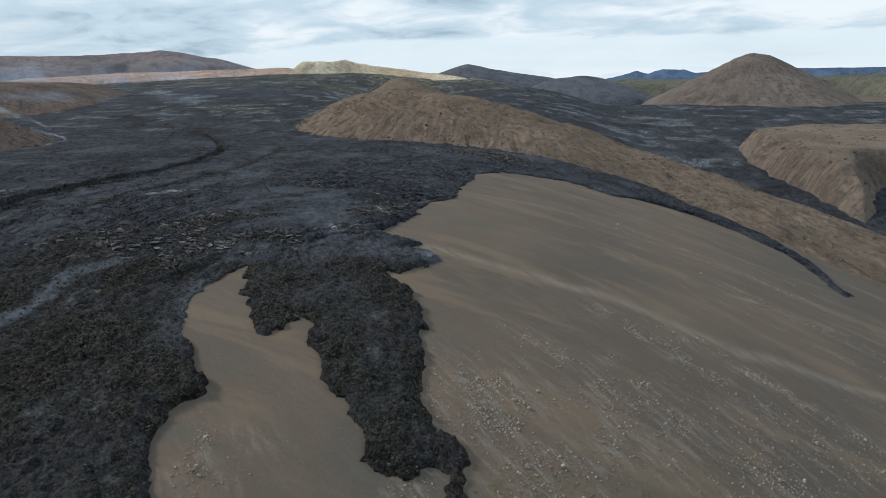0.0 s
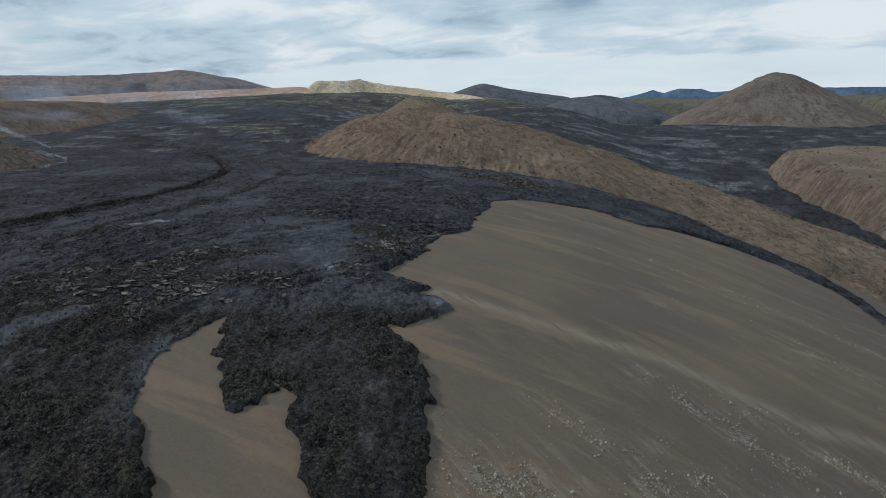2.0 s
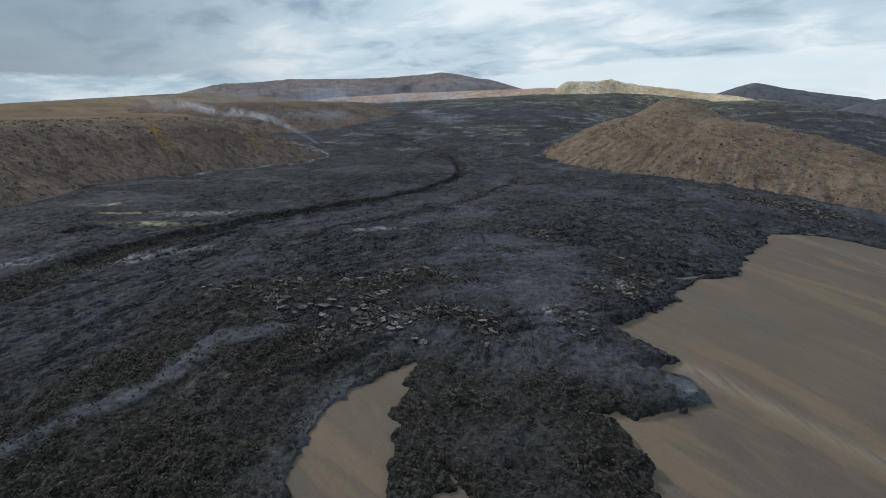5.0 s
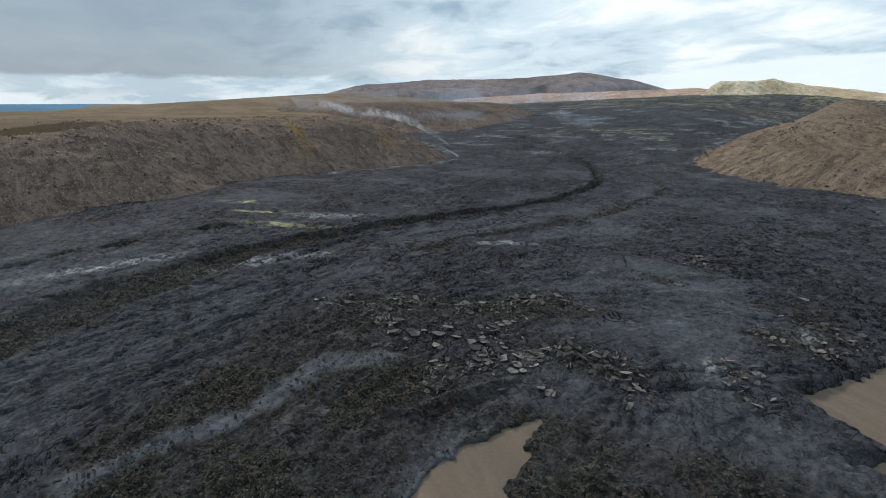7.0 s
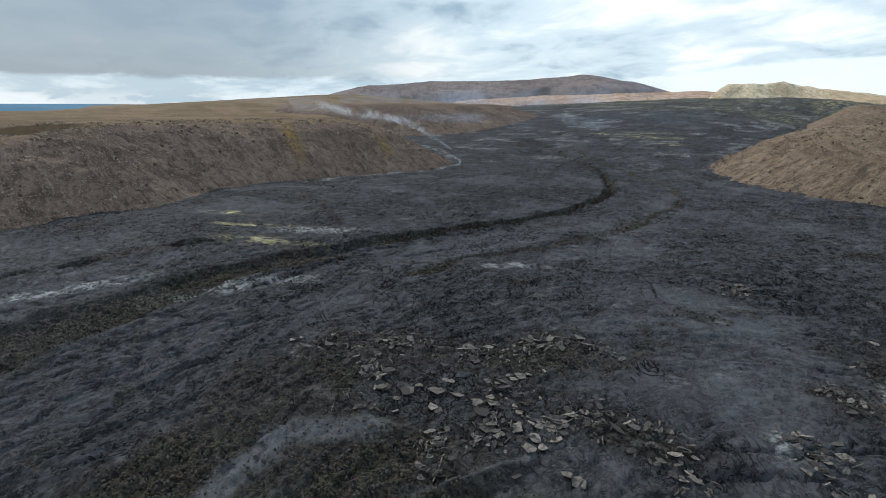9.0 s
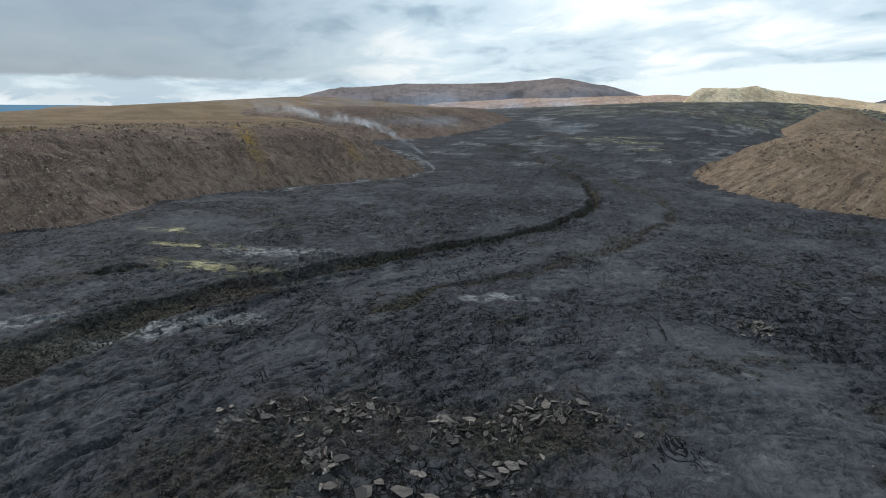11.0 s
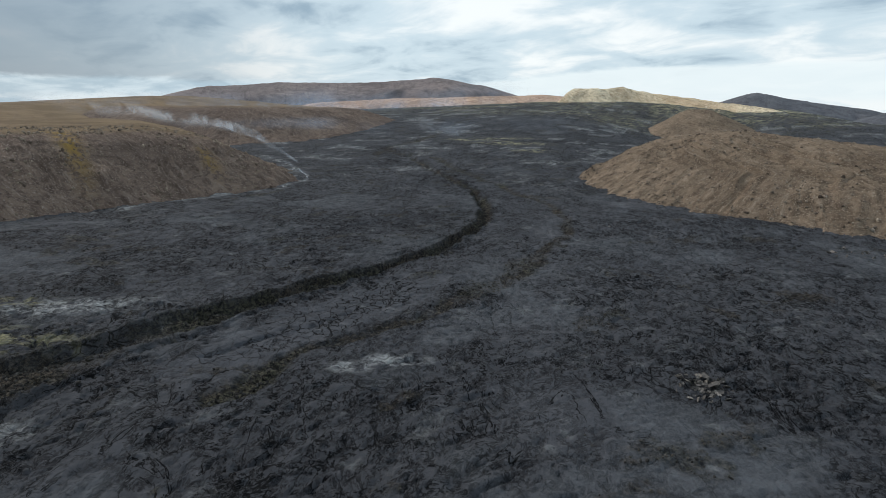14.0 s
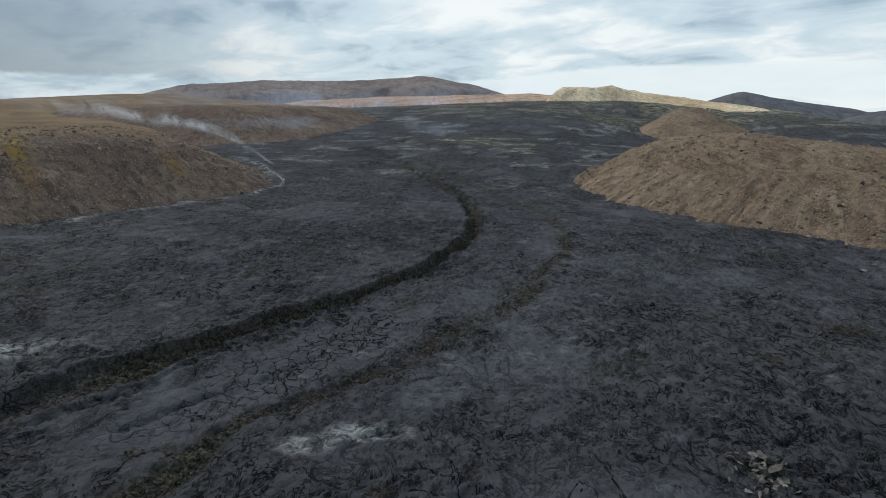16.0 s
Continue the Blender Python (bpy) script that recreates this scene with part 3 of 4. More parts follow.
def worn_track(x, y, z):
    """Paler lines across the ash, where water and wind ran."""
    wx, wy = x + 3 * fbm(x / 15, y / 15, 3, 94), y + 3 * fbm(x / 15, y / 15, 3, 95)
    one = np.exp(-(line_distance(wx, wy, [(-17, 192), (20, 178), (54, 167), (84, 154), (127, 149)])[0] / 2.5) ** 2)
    two = np.exp(-(line_distance(wx, wy, [(60, 210), (84, 200), (125, 195), (155, 186), (190, 180)])[0] / 2.0) ** 2)
    return 0.55 * one + 0.6 * two * smooth(fbm(x / 9, y / 9, 3, 96), -0.2, 0.3)


ground = sheet("ground", graded(-72, 150, 0.9, -4800, 4800, 1.05), graded(60, 345, 0.9, -4300, 4900, 1.05), ground_height, SAND,
               masks={"stony": stony, "moss": mossy, "track": worn_track})
tagged(ground, "grey-brown ash slope with pale stony streaks", "ground", kind="structure")


# ---- hills ----
def hill(name, label, spine, mat, step, reach, gully=2.5, gully_width=9.0, seed=0, rise=0.5, floor=None, masks=None, lumps=1.0, category="hill", kind="", lee=0.0):
    """A mound along a spine of (x, y, top, rounding, slope): its flanks fall off on both sides and are cut by gullies."""
    px, py = [s[0] for s in spine], [s[1] for s in spine]
    xs = np.arange(min(px) - reach, max(px) + reach, step)
    ys = np.arange(min(py) - reach, max(py) + reach, step)

    def shaped(x, y):
        wx, wy = x + gully_width * 0.6 * fbm(x / gully_width / 4, y / gully_width / 4, 3, seed), y + gully_width * 0.6 * fbm(x / gully_width / 4, y / gully_width / 4, 3, seed + 5)
        z = np.full(x.shape, -1e9)
        flank, run = np.zeros(x.shape), np.zeros(x.shape)
        gone = 0.0
        for a, b in zip(spine, spine[1:]):
            length = math.hypot(b[0] - a[0], b[1] - a[1])
            s = np.clip(((wx - a[0]) * (b[0] - a[0]) + (wy - a[1]) * (b[1] - a[1])) / length ** 2, 0, 1)
            ox, oy = wx - a[0] - s * (b[0] - a[0]), wy - a[1] - s * (b[1] - a[1])
            d = np.hypot(ox, oy)
            top, rnd, slope = (a[i] + s * (b[i] - a[i]) for i in (2, 3, 4))
            slope = slope * (1 + lee * smooth((b[0] - a[0]) * oy - (b[1] - a[1]) * ox, 0, 8 * length))
            here = top - slope * (np.sqrt(d * d + rnd * rnd) - rnd)
            turn = np.arctan2(oy, ox) * np.minimum(d, 60)
            flank, run = np.where(here > z, d, flank), np.where(here > z, gone + s * length + turn, run)
            z = soft_max(z, here, 2.5)
            gone += length
        if floor is not None:
            z = z - 0.9 * soft_plus(flank - 0.72 * reach, 12)
        cut = ridged(run / gully_width, flank / (gully_width * 10), 4, seed + 2) - 0.6
        z = z + gully * cut * smooth(flank, 5, 40)
        return z + lumps * (1.6 * fbm(x / 22, y / 22, 4, seed + 3) + 1.1 * fbm(x / 5, y / 5, 4, seed + 4, 0.6)), run, flank

    done = []

    def height(x, y):
        done[:] = shaped(x, y)
        return done[0]

    low = (lambda x, y: land(x, y) - 6) if floor is None else (lambda x, y: np.full(x.shape, floor))
    ob = sheet(name, xs, ys, lambda x, y: np.maximum(height(x, y), low(x, y)), mat, keep=lambda x, y, z: z > low(x, y) + 0.01, masks=masks, raw={"run": lambda: done[1], "flank": lambda: done[2]})
    # drop the flat rest around the foot
    return tagged(ob, label, category, kind=kind)


def massif(name, label, outline, top, slope, mat, xs, ys, seed, edge=3.0, gully=2.0, gully_width=9.0, masks=None, grown=0.0, category="hill", kind=""):
    """High ground inside an outline: flanks climb from its foot and bend over into a flatter top."""
    done = {}

    def height(x, y):
        wx, wy = x + 5 * fbm(x / 26, y / 26, 4, seed) + 1.5 * fbm(x / 6, y / 6, 3, seed + 1), y + 5 * fbm(x / 26, y / 26, 4, seed + 2) + 1.5 * fbm(x / 6, y / 6, 3, seed + 3)
        d, run = line_distance(wx, wy, outline + outline[:1])
        d = np.where(inside(wx, wy, outline), d, -d)
        up = land(x, y) + slope * d + gully * (ridged(run / gully_width, d / (gully_width * 9), 4, seed + 4, 0.6) - 0.62) * smooth(d, 0, 18)
        up = up + 1.3 * fbm(x / 14, y / 14, 4, seed + 5, 0.6) * smooth(d, 0, 12)
        crown = top(x, y) + 1.2 * fbm(x / 60, y / 60, 4, seed + 6)
        done.update(run=run, flank=d, moor=smooth(up - crown + 4 * fbm(x / 30, y / 30, 4, seed + 8), grown, grown + 18))
        return -soft_max(-up, -crown, edge) + (0.8 * fbm(x / 3.4, y / 3.4, 4, seed + 7, 0.65) + 0.9 * (ridged(x / 9, y / 9, 4, seed + 9, 0.65) - 0.62) * smooth(crown - up, -12, 4)) * smooth(d, 0, 6)
    ob = sheet(name, xs, ys, height, mat, keep=lambda x, y, z: done["flank"] > -7, masks=masks, raw={key: (lambda key=key: done[key]) for key in ("run", "flank", "moor")})
    return tagged(ob, label, category, kind=kind)


def at(az, d):
    """The place at a bearing and distance from the start."""
    return math.sin(radians(az)) * d, math.cos(radians(az)) * d


knoll = hill("knoll", "brown scree-covered knoll rising out of the lava", [(-78, 577, 57, 22, 0.64), (-48, 562, 60, 34, 0.54), (-8, 544, 57, 38, 0.48), (22, 530, 53, 36, 0.46), (56, 514, 45, 34, 0.40), (100, 495, 25, 30, 0.34), (144, 474, 13, 30, 0.33), (198, 426, -6, 12, 0.45), (211, 369, -19, 8, 0.6), (219, 336, -30, 8, 0.7), (229, 292, -38, 8, 0.7)],
     KNOLL, 1.1, 140, 3.6, 6.5, 100, lee=1.3, lumps=0.8, masks={"moss": mossy})
hill("small_hill", "small grey-brown hill behind the knoll", [(-84, 1150, 74, 12, 0.55), (-68, 1150, 74, 12, 0.5)], KNOLL, 2.0, 110, 1.5, 8.0, 110, lumps=0.5)
WEST_HILL = [(-480, -300), (-380, 0), (-330, 100), (-312, 160), (-308, 205), (-303, 225), (-308, 244), (-321, 273), (-323, 319), (-316, 365), (-309, 402), (-299, 432),
             (-303, 467), (-330, 497), (-385, 550), (-443, 590), (-516, 640), (-700, 690), (-1100, 640), (-1300, 200), (-1000, -400)]
WEST_RIDGE = [(-560, 640), (-507, 681), (-481, 734), (-482, 844), (-508, 986), (-613, 1097), (-900, 1150), (-1100, 900), (-900, 640), (-700, 620)]
WEST_PLATEAU = [(-620, 650), (-680, 780), (-720, 1050), (-760, 1300), (-1400, 1600), (-2400, 1400), (-2600, -400), (-1200, -900), (-760, 0), (-640, 300)]


def west_top(x, y):
    q = np.where(x < -420, np.maximum(y + 0.75 * (x + 350), np.minimum(y, 230)), y + 0.75 * (x + 350) * (x < -350))
    return np.interp(q, [-300, 60, 176, 200, 225, 400, 440, 457, 470, 485, 560], [46, 50, 55, 58, 60, 59, 53, 47, 41, 33, 24])


def bare(x, y, z):
    return 0 * x


west_hill = massif("west_hill", "brown rocky hillside with a mossy ochre patch", WEST_HILL, west_top, 0.62, RIDGE, graded(-420, -292, 1.3, -1320, -285, 1.03), graded(150, 560, 1.3, -420, 720, 1.04), 120, edge=3.5, gully=2.6,
       masks={"moss": lambda x, y, z: blob(x, y, -376, 362, 5, 30, -2.0) + 0.6 * blob(x, y, -335, 420, 4, 12, -2.0)})
massif("west_ridge", "brown rocky ridge running along the lava", WEST_RIDGE, lambda x, y: 73 - 0.03 * np.maximum(y - 900, 0) + 0 * x, 0.42, RIDGE, graded(-640, -474, 2.0, -1120, -466, 1.04), graded(620, 1010, 2.0, 600, 1180, 1.04), 130, edge=4.0, gully=3.0, gully_width=12.0, masks={"moss": bare})
massif("west_plateau", "wide brown moorland plateau", WEST_PLATEAU, lambda x, y: np.maximum(40, np.minimum(64 + 0.062 * (y - 522), 98) - 0.03 * np.maximum(-x - 1000, 0)), 0.16, RIDGE, np.arange(-2650, -600, 14.0), np.arange(-950, 1650, 14.0), 125, edge=5.0, gully=1.0, gully_width=40.0, masks={"moss": bare}, grown=-40.0, kind="structure")
BLUFF = [(330, 660), (312, 595), (309, 550), (315, 503), (319, 463), (322, 426), (336, 440), (352, 466), (390, 512), (470, 520), (700, 560), (700, 760), (430, 730)]
bluff = massif("bluff", "brown flat-topped bluff above dark lava", BLUFF, lambda x, y: 15 - 0.13 * np.maximum(610 - y, 0) - 0.01 * (x - 320), 1.5, BLOCK, np.arange(296, 710, 1.8), np.arange(412, 770, 1.8), 140, edge=2.0, gully=5.0, gully_width=9.0)
hill("cone_mountain", "grey-brown cone-shaped mountain", [(644, 1265, 116, 20, 0.54), (660, 1273, 115, 20, 0.54)], CONE, 3.5, 340, 3.0, 12.0, 150, category="mountain")
hill("spatter_crater", "yellow sulphur-crusted crater on the horizon, paled by painted sunlight", [(-316, 1375, 113, 4, 1.1), (-270, 1385, 112, 6, 0.9), (-225, 1410, 115, 6, 0.9), (-185, 1430, 106, 10, 0.6), (-110, 1440, 95, 20, 0.35), (-30, 1420, 84, 30, 0.2)], CRATER, 3.0, 130, 5.0, 9.0, 160, category="crater")
hill("mesa", "long brown table mountain on the horizon, haze greyed into its colour", [(*at(-48, 3900), 120, 60, 0.3), (*at(-44, 3800), 178, 60, 0.3), (*at(-38, 3800), 205, 80, 0.3), (*at(-30, 3800), 214, 80, 0.3), (*at(-24.5, 3800), 243, 120, 0.3), (*at(-21, 3800), 205, 80, 0.3), (*at(-17, 3900), 140, 80, 0.3)],
     FAR_BROWN_HAZE, 22.0, 500, 18.0, 90.0, 170, floor=-70, category="mountain", lumps=2.0)
hill("rust_foothill", "rust-coloured foothill range beyond the lava, sunlight painted into its colour", [(*at(-34, 2900), 92, 60, 0.2), (*at(-28, 2900), 110, 60, 0.2), (*at(-20, 2900), 122, 60, 0.2), (*at(-15, 2900), 128, 60, 0.2), (*at(-9, 2900), 112, 60, 0.2)],
     FAR_RUST_SUN, 14.0, 320, 9.0, 45.0, 175, floor=-70, category="hill", lumps=2.0)
hill("dark_hill", "dark grey hill on the horizon, haze painted into its colour", [(*at(2.4, 3400), 152, 40, 0.34), (*at(5.0, 3400), 118, 60, 0.3), (*at(9, 3400), 84, 60, 0.3)], FAR_DARK_HAZE, 14.0, 420, 8.0, 40.0, 180, floor=-70)
hill("dark_hill", "low dark grey hill beyond the lava, haze painted into its colour", [(*at(11.5, 2300), 72, 50, 0.36), (*at(13.3, 2300), 78, 50, 0.36), (*at(15.5, 2250), 45, 50, 0.36)], FAR_DARK_HAZE, 9.0, 340, 6.0, 30.0, 185, floor=-70)
hill("green_upland", "green upland slopes in the distance", [(*at(13, 3600), 50, 200, 0.1), (*at(18, 3300), 62, 150, 0.12), (*at(24, 3500), 50, 200, 0.1), (*at(38, 3300), 78, 200, 0.1), (*at(46, 3000), 84, 200, 0.1)], FAR_GREEN, 24.0, 500, 9.0, 80.0, 190, floor=-70, lumps=3.0)
hill("haze_blue_range", "jagged mountain range on the horizon, haze painted in as blue", [(*at(15.5, 4700), 70, 30, 0.4), (*at(17.6, 4700), 118, 15, 0.45), (*at(18.8, 4700), 95, 30, 0.4), (*at(20, 4700), 126, 40, 0.45), (*at(21.5, 4700), 122, 40, 0.45), (*at(22.5, 4700), 98, 30, 0.4), (*at(24.5, 4700), 112, 30, 0.4), (*at(27, 4700), 124, 30, 0.4), (*at(33, 4700), 118, 60, 0.3), (*at(44, 4700), 122, 60, 0.3)],
     FAR_BLUE_HAZE, 16.0, 260, 10.0, 40.0, 195, floor=-70, category="mountain range")


# ---- loose slabs, blocks and stones ----
def stone_material(name, dark, light, grain):
    k = material(name)
    pick = k.math("FRACT", k.math("ADD", k.node("ShaderNodeNewGeometry").outputs["Random Per Island"], k.node("ShaderNodeObjectInfo").outputs["Random"]))
    spot = k.noise(k.p, grain, 5, 0.65)
    base = k.mix(k.math("MULTIPLY", pick, k.ramp(spot, 0.25, 0.7)), dark, light)
    return finish(k, base, 0.9, spot, 0.1, 0.8, 0.2)


SLAB = stone_material("slab_crust", (0.045, 0.042, 0.041), (0.31, 0.275, 0.245), 2.5)
BLOCKS = stone_material("clinker_block", (0.024, 0.023, 0.022), (0.125, 0.114, 0.10), 3.0)
STONE = stone_material("pale_stone", (0.24, 0.20, 0.155), (0.62, 0.55, 0.46), 4.0)
rng = np.random.default_rng(11)


def plate_shape():
    """A broken plate of crust: an uneven polygon with thickness."""
    n = int(rng.integers(5, 8))
    turn = np.sort(rng.random(n) * 0.7 + np.arange(n)) * math.tau / n
    out = np.stack([np.cos(turn) * rng.uniform(0.7, 1.15, n), np.sin(turn) * rng.uniform(0.28, 0.6, n)], 1)
    bend = rng.uniform(-0.12, 0.12)
    top = [(x, y, 0.05 + bend * x * x) for x, y in out]
    low = [(x * 0.94, y * 0.94, -0.05 + bend * x * x) for x, y in out]
    faces = [tuple(range(n)), tuple(range(2 * n - 1, n - 1, -1))] + [(i, n + i, n + (i + 1) % n, (i + 1) % n) for i in range(n)]
    return np.array(top + low), faces


def rock_shape():
    """An angular block: an icosahedron with its corners pushed about."""
    bm = bmesh.new()
    bmesh.ops.create_icosphere(bm, subdivisions=1, radius=1)
    co = np.array([v.co[:] for v in bm.verts]) * rng.uniform(0.6, 1.15, (len(bm.verts), 1)) * rng.uniform(0.6, 1.1, 3)
    faces = [tuple(v.index for v in f.verts) for f in bm.faces]
    bm.free()
    return co, faces


def shape_mesh(name, shape, mat):
    mesh = bpy.data.meshes.new(name)
    mesh.from_pydata(shape[0].tolist(), [], shape[1])
    mesh.materials.append(mat)
    return mesh


def joined(name, shapes, places, sizes, turns, mat, parent=None):
    """Many stones in one mesh."""
    verts, faces, base = [], [], 0
    for i, (place, size, turn) in enumerate(zip(places, sizes, turns)):
        co, fs = shapes[i % len(shapes)]
        m = np.array(Euler(turn).to_matrix())
        verts.append(co * size @ m.T + place)
        faces += [tuple(v + base for v in f) for f in fs]
        base += len(co)
    mesh = bpy.data.meshes.new(name)
    mesh.from_pydata(np.concatenate(verts).tolist(), [], faces)
    mesh.materials.append(mat)
    ob = new(name, mesh)
    ob.parent = parent
    return ob


def sown(weight, box, count, tries=40):
    """Places in a box, thick where weight is high."""
    x, y = rng.uniform(box[0], box[1], count * tries), rng.uniform(box[2], box[3], count * tries)
    ok = rng.random(x.shape) < weight(x, y)
    return x[ok][:count], y[ok][:count]


# stones on the ash slope: the larger ones singly, gravel as one
sx, sy = sown(lambda x, y: np.clip(stony(x, y, 0), 0, 1) ** 2.5 * (ash_distance(x, y) < -1), (-60, 150, 80, 260), 9500)
sz = ground_height(sx, sy)
size = 0.10 + 0.26 * rng.random(len(sx)) ** 3
rocks = [rock_shape() for _ in range(10)]
gravel = joined("gravel", rocks, np.stack([sx, sy, sz + 0.05], 1)[120:], size[120:], rng.uniform(0, 6, (len(sx), 3))[120:], STONE)
tagged(gravel, "pale gravel scattered over the ash slope", "gravel", kind="stuff")
boulder_meshes = [shape_mesh("boulder", r, STONE) for r in rocks]
for i in range(120):
    ob = new("boulder", boulder_meshes[i % 10])
    s = 0.3 + 0.45 * rng.random() ** 2
    ob.matrix_world = Matrix.Translation((sx[i], sy[i], sz[i] + 0.25 * s)) @ Euler(rng.uniform(0, 6, 3)).to_matrix().to_4x4() @ Matrix.Diagonal((s, s, s, 1))
    tagged(ob, "pale angular boulder lying on the ash slope", "boulder", "boulders on the ash slope")

# scree on the nearer slopes
SCREE = stone_material("brown_scree", (0.075, 0.055, 0.042), (0.42, 0.345, 0.27), 1.5)


def scree(slope, count, least, most):
    """Loose rocks lying on a hill's own surface."""
    co = np.empty(len(slope.data.vertices) * 3, np.float32)
    slope.data.vertices.foreach_get("co", co)
    co = co.reshape(-1, 3)
    spots = co[(co[:, 2] > land(co[:, 0].copy(), co[:, 1].copy()) + 2) & (co[:, 0] > -460)]
    thick = smooth(fbm(spots[:, 0] / 18, spots[:, 1] / 18, 4, 97, 0.6), -0.15, 0.3)
    spots = spots[rng.random(len(spots)) < 0.15 + 0.85 * thick]
    spots = spots[rng.integers(0, len(spots), count)]
    big = least + (most - least) * rng.random(count) ** 4
    ob = joined("scree", rocks, spots + rng.uniform(-0.4, 0.4, (count, 3)) * (1, 1, 0.2), big, rng.uniform(0, 6, (count, 3)), SCREE, slope)
    tagged(ob, "loose brown rocks strewn over the slope", kind="stuff")


scree(knoll, 7000, 0.25, 1.3)
scree(west_hill, 8000, 0.3, 1.5)
scree(bluff, 2500, 0.4, 1.8)

# clinker blocks over the rough flows
bx, by = sown(lambda x, y: np.clip(clinker(x, y), 0, 1) ** 2 * (ash_distance(x, y) > 0.6), (-225, 25, 84, 420), 22000, 10)
size = 0.12 + 0.42 * rng.random(len(bx)) ** 3
ob = joined("clinker_blocks", rocks, np.stack([bx, by, lava_height(bx, by) + 0.1], 1), size, rng.uniform(0, 6, (len(bx), 3)), BLOCKS, lava)
tagged(ob, "loose dark clinker blocks on the lava", kind="stuff")

# upturned slabs of crust, thrown up in broken rows
ROWS_OF_SLABS = [[(-126, 173), (-119, 181), (-105, 190), (-92, 192), (-84, 203), (-75, 208)], [(-110, 176), (-101, 172), (-98, 166)], [(-82, 186), (-77, 178), (-77, 170), (-84, 166), (-79, 161)],
                 [(-70, 180), (-62, 187), (-52, 184), (-47, 178)], [(-34, 220), (-27, 215), (-20, 220), (-18, 232)], [(-36, 199), (-31, 194)], [(-61, 264), (-58, 265)]]


def slab_rows(x, y):
    d = np.minimum.reduce([line_distance(x, y, row)[0] for row in ROWS_OF_SLABS])
    far = blob(x, y, 28, 388, 26, 14, -0.3)
    return np.clip(np.exp(-(d / 3.0) ** 2) * (0.3 + 1.0 * smooth(fbm(x / 5, y / 5, 3, 36), -0.2, 0.3)) + 0.6 * far + 0.05 * slab_zone(x, y), 0, 1)


px, py = sown(lambda x, y: slab_rows(x, y) * (ash_distance(x, y) > 1.5), (-140, 60, 150, 410), 2800, 60)
pz = lava_height(px, py)
shapes = [plate_shape() for _ in range(16)]
size = 0.35 + 0.8 * rng.random(len(px)) ** 2
flat = rng.random(len(px)) < 0.2
turns = np.stack([rng.choice([-1, 1], len(px)) * np.where(flat, rng.uniform(0.0, 0.35, len(px)), rng.uniform(0.7, 1.5, len(px))), rng.uniform(-0.3, 0.3, len(px)), rng.uniform(0, 6.3, len(px))], 1)
size = size * np.where(flat, 1.4, 1.0)
near = np.argsort(np.hypot(px + 92, py - 182))
first, rest = near[:270], near[270:]
slab_meshes = [shape_mesh("slab", s, SLAB) for s in shapes]
for n, i in enumerate(first):
    ob = new("slab", slab_meshes[n % 16])
    ob.parent = lava
    s = size[i] * 1.1
    ob.matrix_world = Matrix.Translation((px[i], py[i], pz[i] + 0.32 * s)) @ Euler(turns[i]).to_matrix().to_4x4() @ Matrix.Diagonal((s, s, s, 1))
# wide plates lying nearly flat between the rows
for n in range(26):
    x, y = np.array([rng.normal(-68 if n % 2 else -86, 7)]), np.array([rng.normal(172 if n % 2 else 179, 5)])
    if ash_distance(x, y)[0] < 2.5:
        continue
    ob = new("slab", slab_meshes[n % 16])
    ob.parent = lava
    s = rng.uniform(0.9, 1.9)
    ob.matrix_world = Matrix.Translation((x[0], y[0], lava_height(x, y)[0] + 0.15 * s)) @ Euler((rng.uniform(-0.25, 0.25), rng.uniform(-0.2, 0.2), rng.uniform(0, 6))).to_matrix().to_4x4() @ Matrix.Diagonal((s, 1.5 * s, s, 1))
ob = joined("broken_slabs", shapes, np.stack([px, py, pz + 0.3 * size], 1)[rest], size[rest], turns[rest], SLAB, lava)
tagged(ob, "upturned broken slabs of lava crust", kind="stuff")


# ---- sea on the horizon ----
def sea_material():
    k = material("sea_water")
    ripple = k.noise(k.mapped(k.p, (1, 0.3, 1)), 0.02, 4, 0.6)
    b = k.node("ShaderNodeBsdfDiffuse", Color=k.mix(ripple, (0.10, 0.20, 0.30), (0.16, 0.27, 0.36)))
    k.put(k.node("ShaderNodeOutputMaterial").inputs[0], b.outputs[0])
    return k.m


sea = sheet("water", np.linspace(-4900, -2000, 40), np.linspace(-2500, 2400, 60), lambda x, y: 62 - 120 * smooth(x, -2500, -2000) - 120 * smooth(y + 0.55 * x, -500, 0), sea_material(), keep=lambda x, y, z: y < -0.55 * x)
tagged(sea, "strip of blue sea on the horizon", "water", kind="structure")


# ---- steam along the lava's edge, haze veils farther off ----
def steam_haze_material(name, colour, grain, thin):
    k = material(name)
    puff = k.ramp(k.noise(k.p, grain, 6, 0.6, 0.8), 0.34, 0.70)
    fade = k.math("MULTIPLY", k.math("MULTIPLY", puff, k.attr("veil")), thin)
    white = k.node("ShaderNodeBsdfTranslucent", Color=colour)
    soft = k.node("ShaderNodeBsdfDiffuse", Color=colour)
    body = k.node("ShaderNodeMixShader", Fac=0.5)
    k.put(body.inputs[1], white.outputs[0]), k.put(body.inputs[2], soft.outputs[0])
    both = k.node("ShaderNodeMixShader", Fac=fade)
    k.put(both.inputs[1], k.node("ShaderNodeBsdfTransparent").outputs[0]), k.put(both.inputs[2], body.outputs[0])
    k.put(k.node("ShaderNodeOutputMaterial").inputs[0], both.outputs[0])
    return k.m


STEAM = steam_haze_material("thin_steam", (0.80, 0.85, 0.92), 0.05, 0.75)
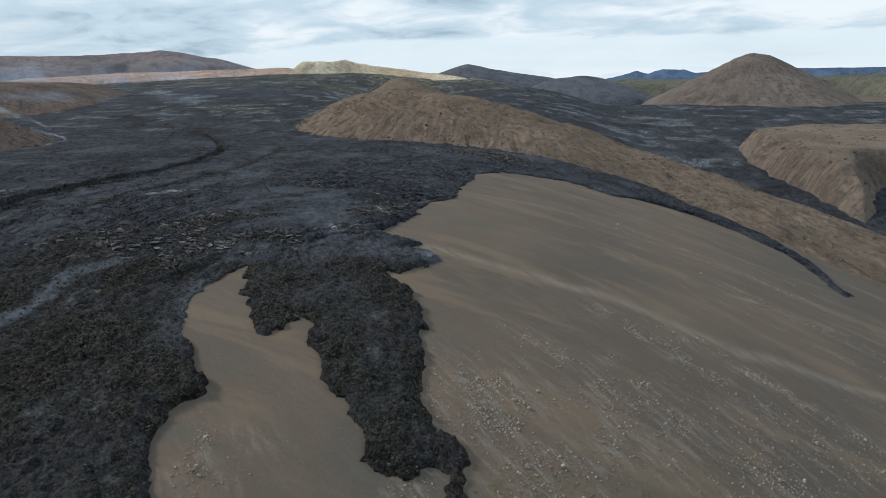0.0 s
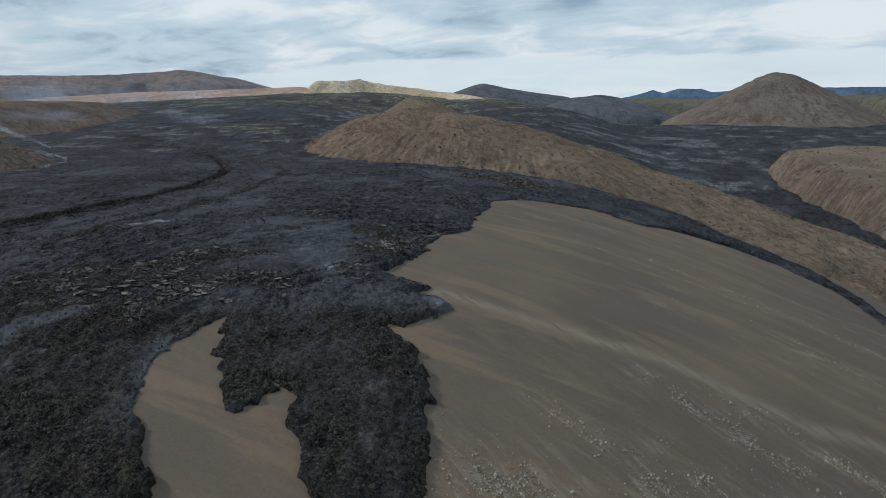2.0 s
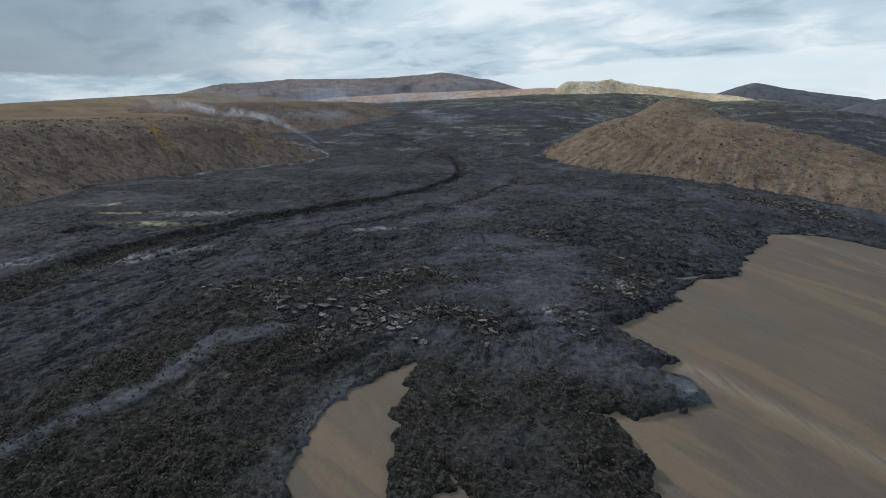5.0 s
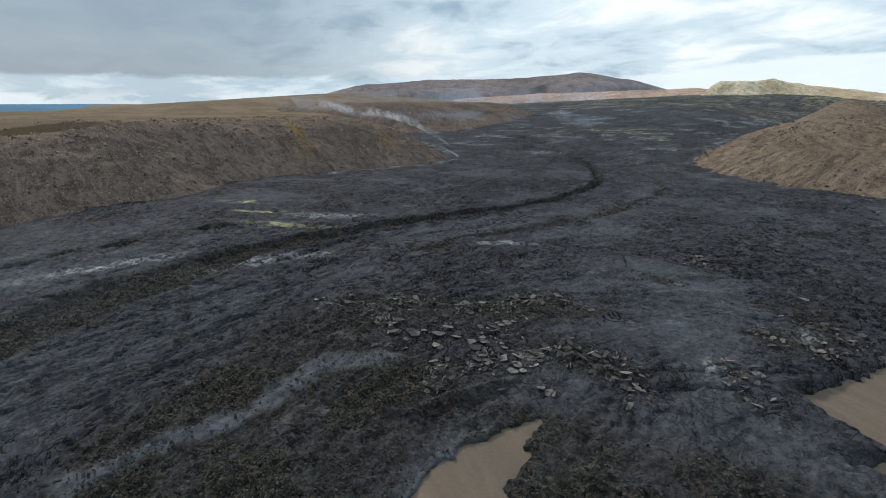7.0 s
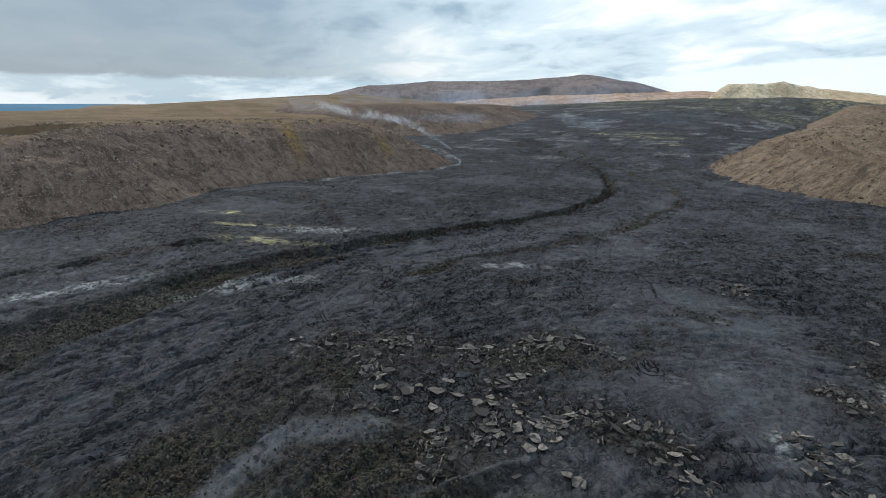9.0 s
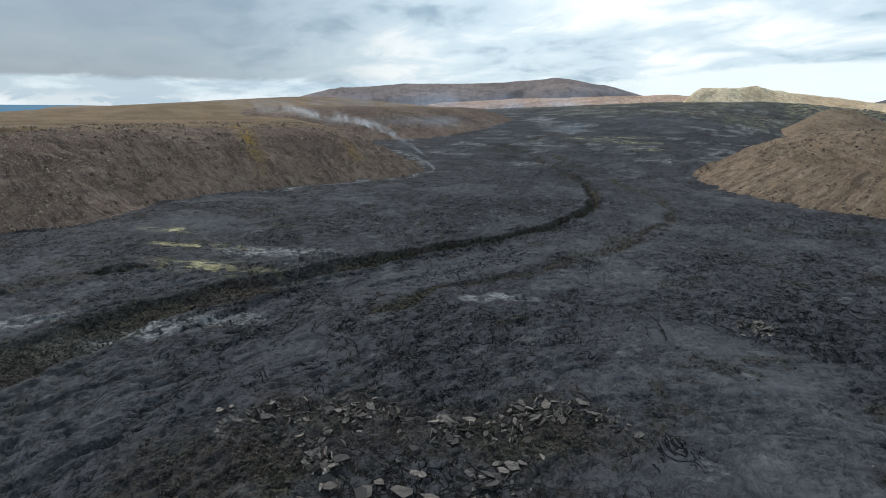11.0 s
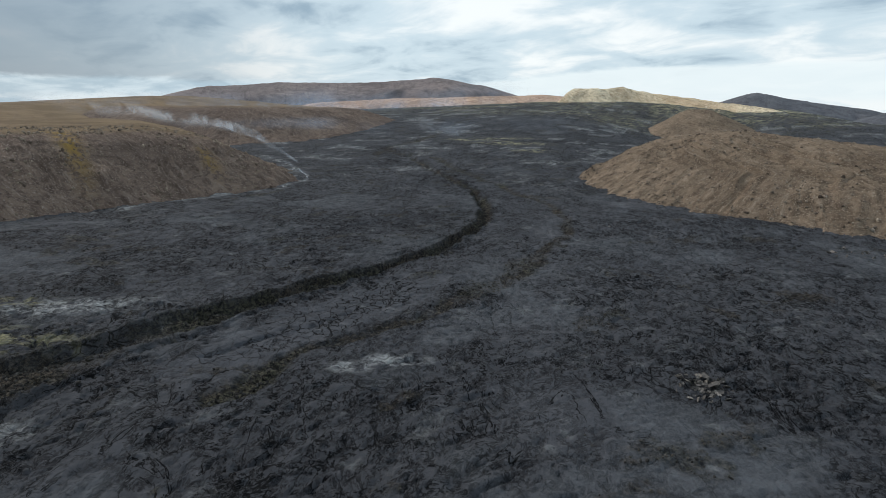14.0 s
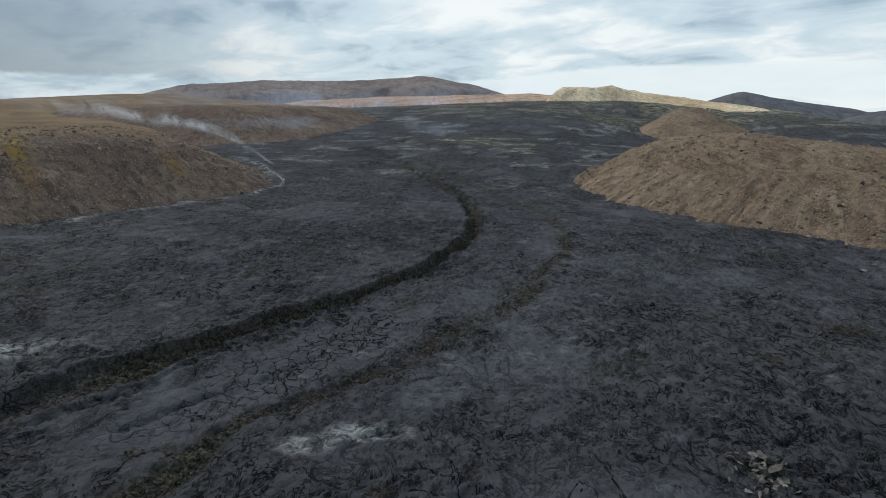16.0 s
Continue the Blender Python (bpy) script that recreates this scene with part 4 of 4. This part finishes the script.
# aerial haze done as faint bluish sheets, together with thin smoke
HAZE_SMOKE = steam_haze_material("blue_haze_smoke", (0.52, 0.66, 0.88), 0.008, 0.55)


def plume(path, radius, seed, strength=1.0, mat=STEAM, label="thin white steam drifting off the lava edge"):
    """A drifting wisp: one wavering veil that thins out towards its ends and rims."""
    n, m = 40, 14
    t = np.linspace(0, 1, n)
    line = np.stack([np.interp(t, np.linspace(0, 1, len(path)), [q[i] for q in path]) for i in range(3)], 1)
    verts, faces, dens = [], [], []
    for i in range(n):
        r = radius * (0.25 + 0.75 * t[i] ** 0.7)
        for j in range(m):
            v = j / (m - 1) * 2 - 1
            w = 0.5 * radius * float(fbm(np.array(t[i] * 4 + seed), np.array(v * 1.3), 3, seed))
            lift = 0.4 * r * float(fbm(np.array(t[i] * 6), np.array(seed * 1.7), 3, seed + 2))
            verts.append((line[i, 0] + w, line[i, 1] + 0.6 * w - 0.4 * r * v, line[i, 2] + r * v * 0.7 + lift))
            dens.append(strength * math.sin(math.pi * t[i]) ** 0.7 * (1 - v * v) ** 1.5)
    for i in range(n - 1):
        for j in range(m - 1):
            faces.append((i * m + j, i * m + j + 1, (i + 1) * m + j + 1, (i + 1) * m + j))
    mesh = bpy.data.meshes.new("steam_haze_wisp")
    mesh.from_pydata(verts, [], faces)
    mesh.polygons.foreach_set("use_smooth", np.ones(len(faces), bool))
    mesh.attributes.new("veil", "FLOAT", "POINT").data.foreach_set("value", np.clip(dens, 0, 1))
    mesh.materials.append(mat)
    ob = new("steam_haze_wisp", mesh)
    ob.visible_shadow = False
    return tagged(ob, label, "steam", "steam along the lava edge", "stuff")


plume([(-299, 462, 25), (-312, 484, 27), (-345, 517, 28), (-388, 552, 30)], 5, 3, 0.7)
plume([(-385, 552, 36), (-415, 556, 50), (-460, 545, 62), (-520, 525, 70), (-600, 500, 74)], 13, 9, 0.75)
plume([(-345, 518, 32), (-368, 522, 44), (-400, 520, 56), (-440, 515, 62)], 8, 13, 0.6)
plume([(-300, 770, 40), (-330, 775, 50), (-390, 770, 58)], 14, 21, 0.4)
# wide veils added far off for distance haze as well as smoke
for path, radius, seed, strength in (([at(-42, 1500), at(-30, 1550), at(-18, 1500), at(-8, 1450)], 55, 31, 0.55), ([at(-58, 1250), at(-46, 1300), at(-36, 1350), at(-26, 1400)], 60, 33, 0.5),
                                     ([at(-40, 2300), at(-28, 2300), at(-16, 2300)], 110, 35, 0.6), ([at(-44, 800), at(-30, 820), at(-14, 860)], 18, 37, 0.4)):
    plume([(*q, 48 + 0.4 * radius) for q in path], radius, seed, strength, HAZE_SMOKE, "thin blue smoke and added haze veil over the lava")
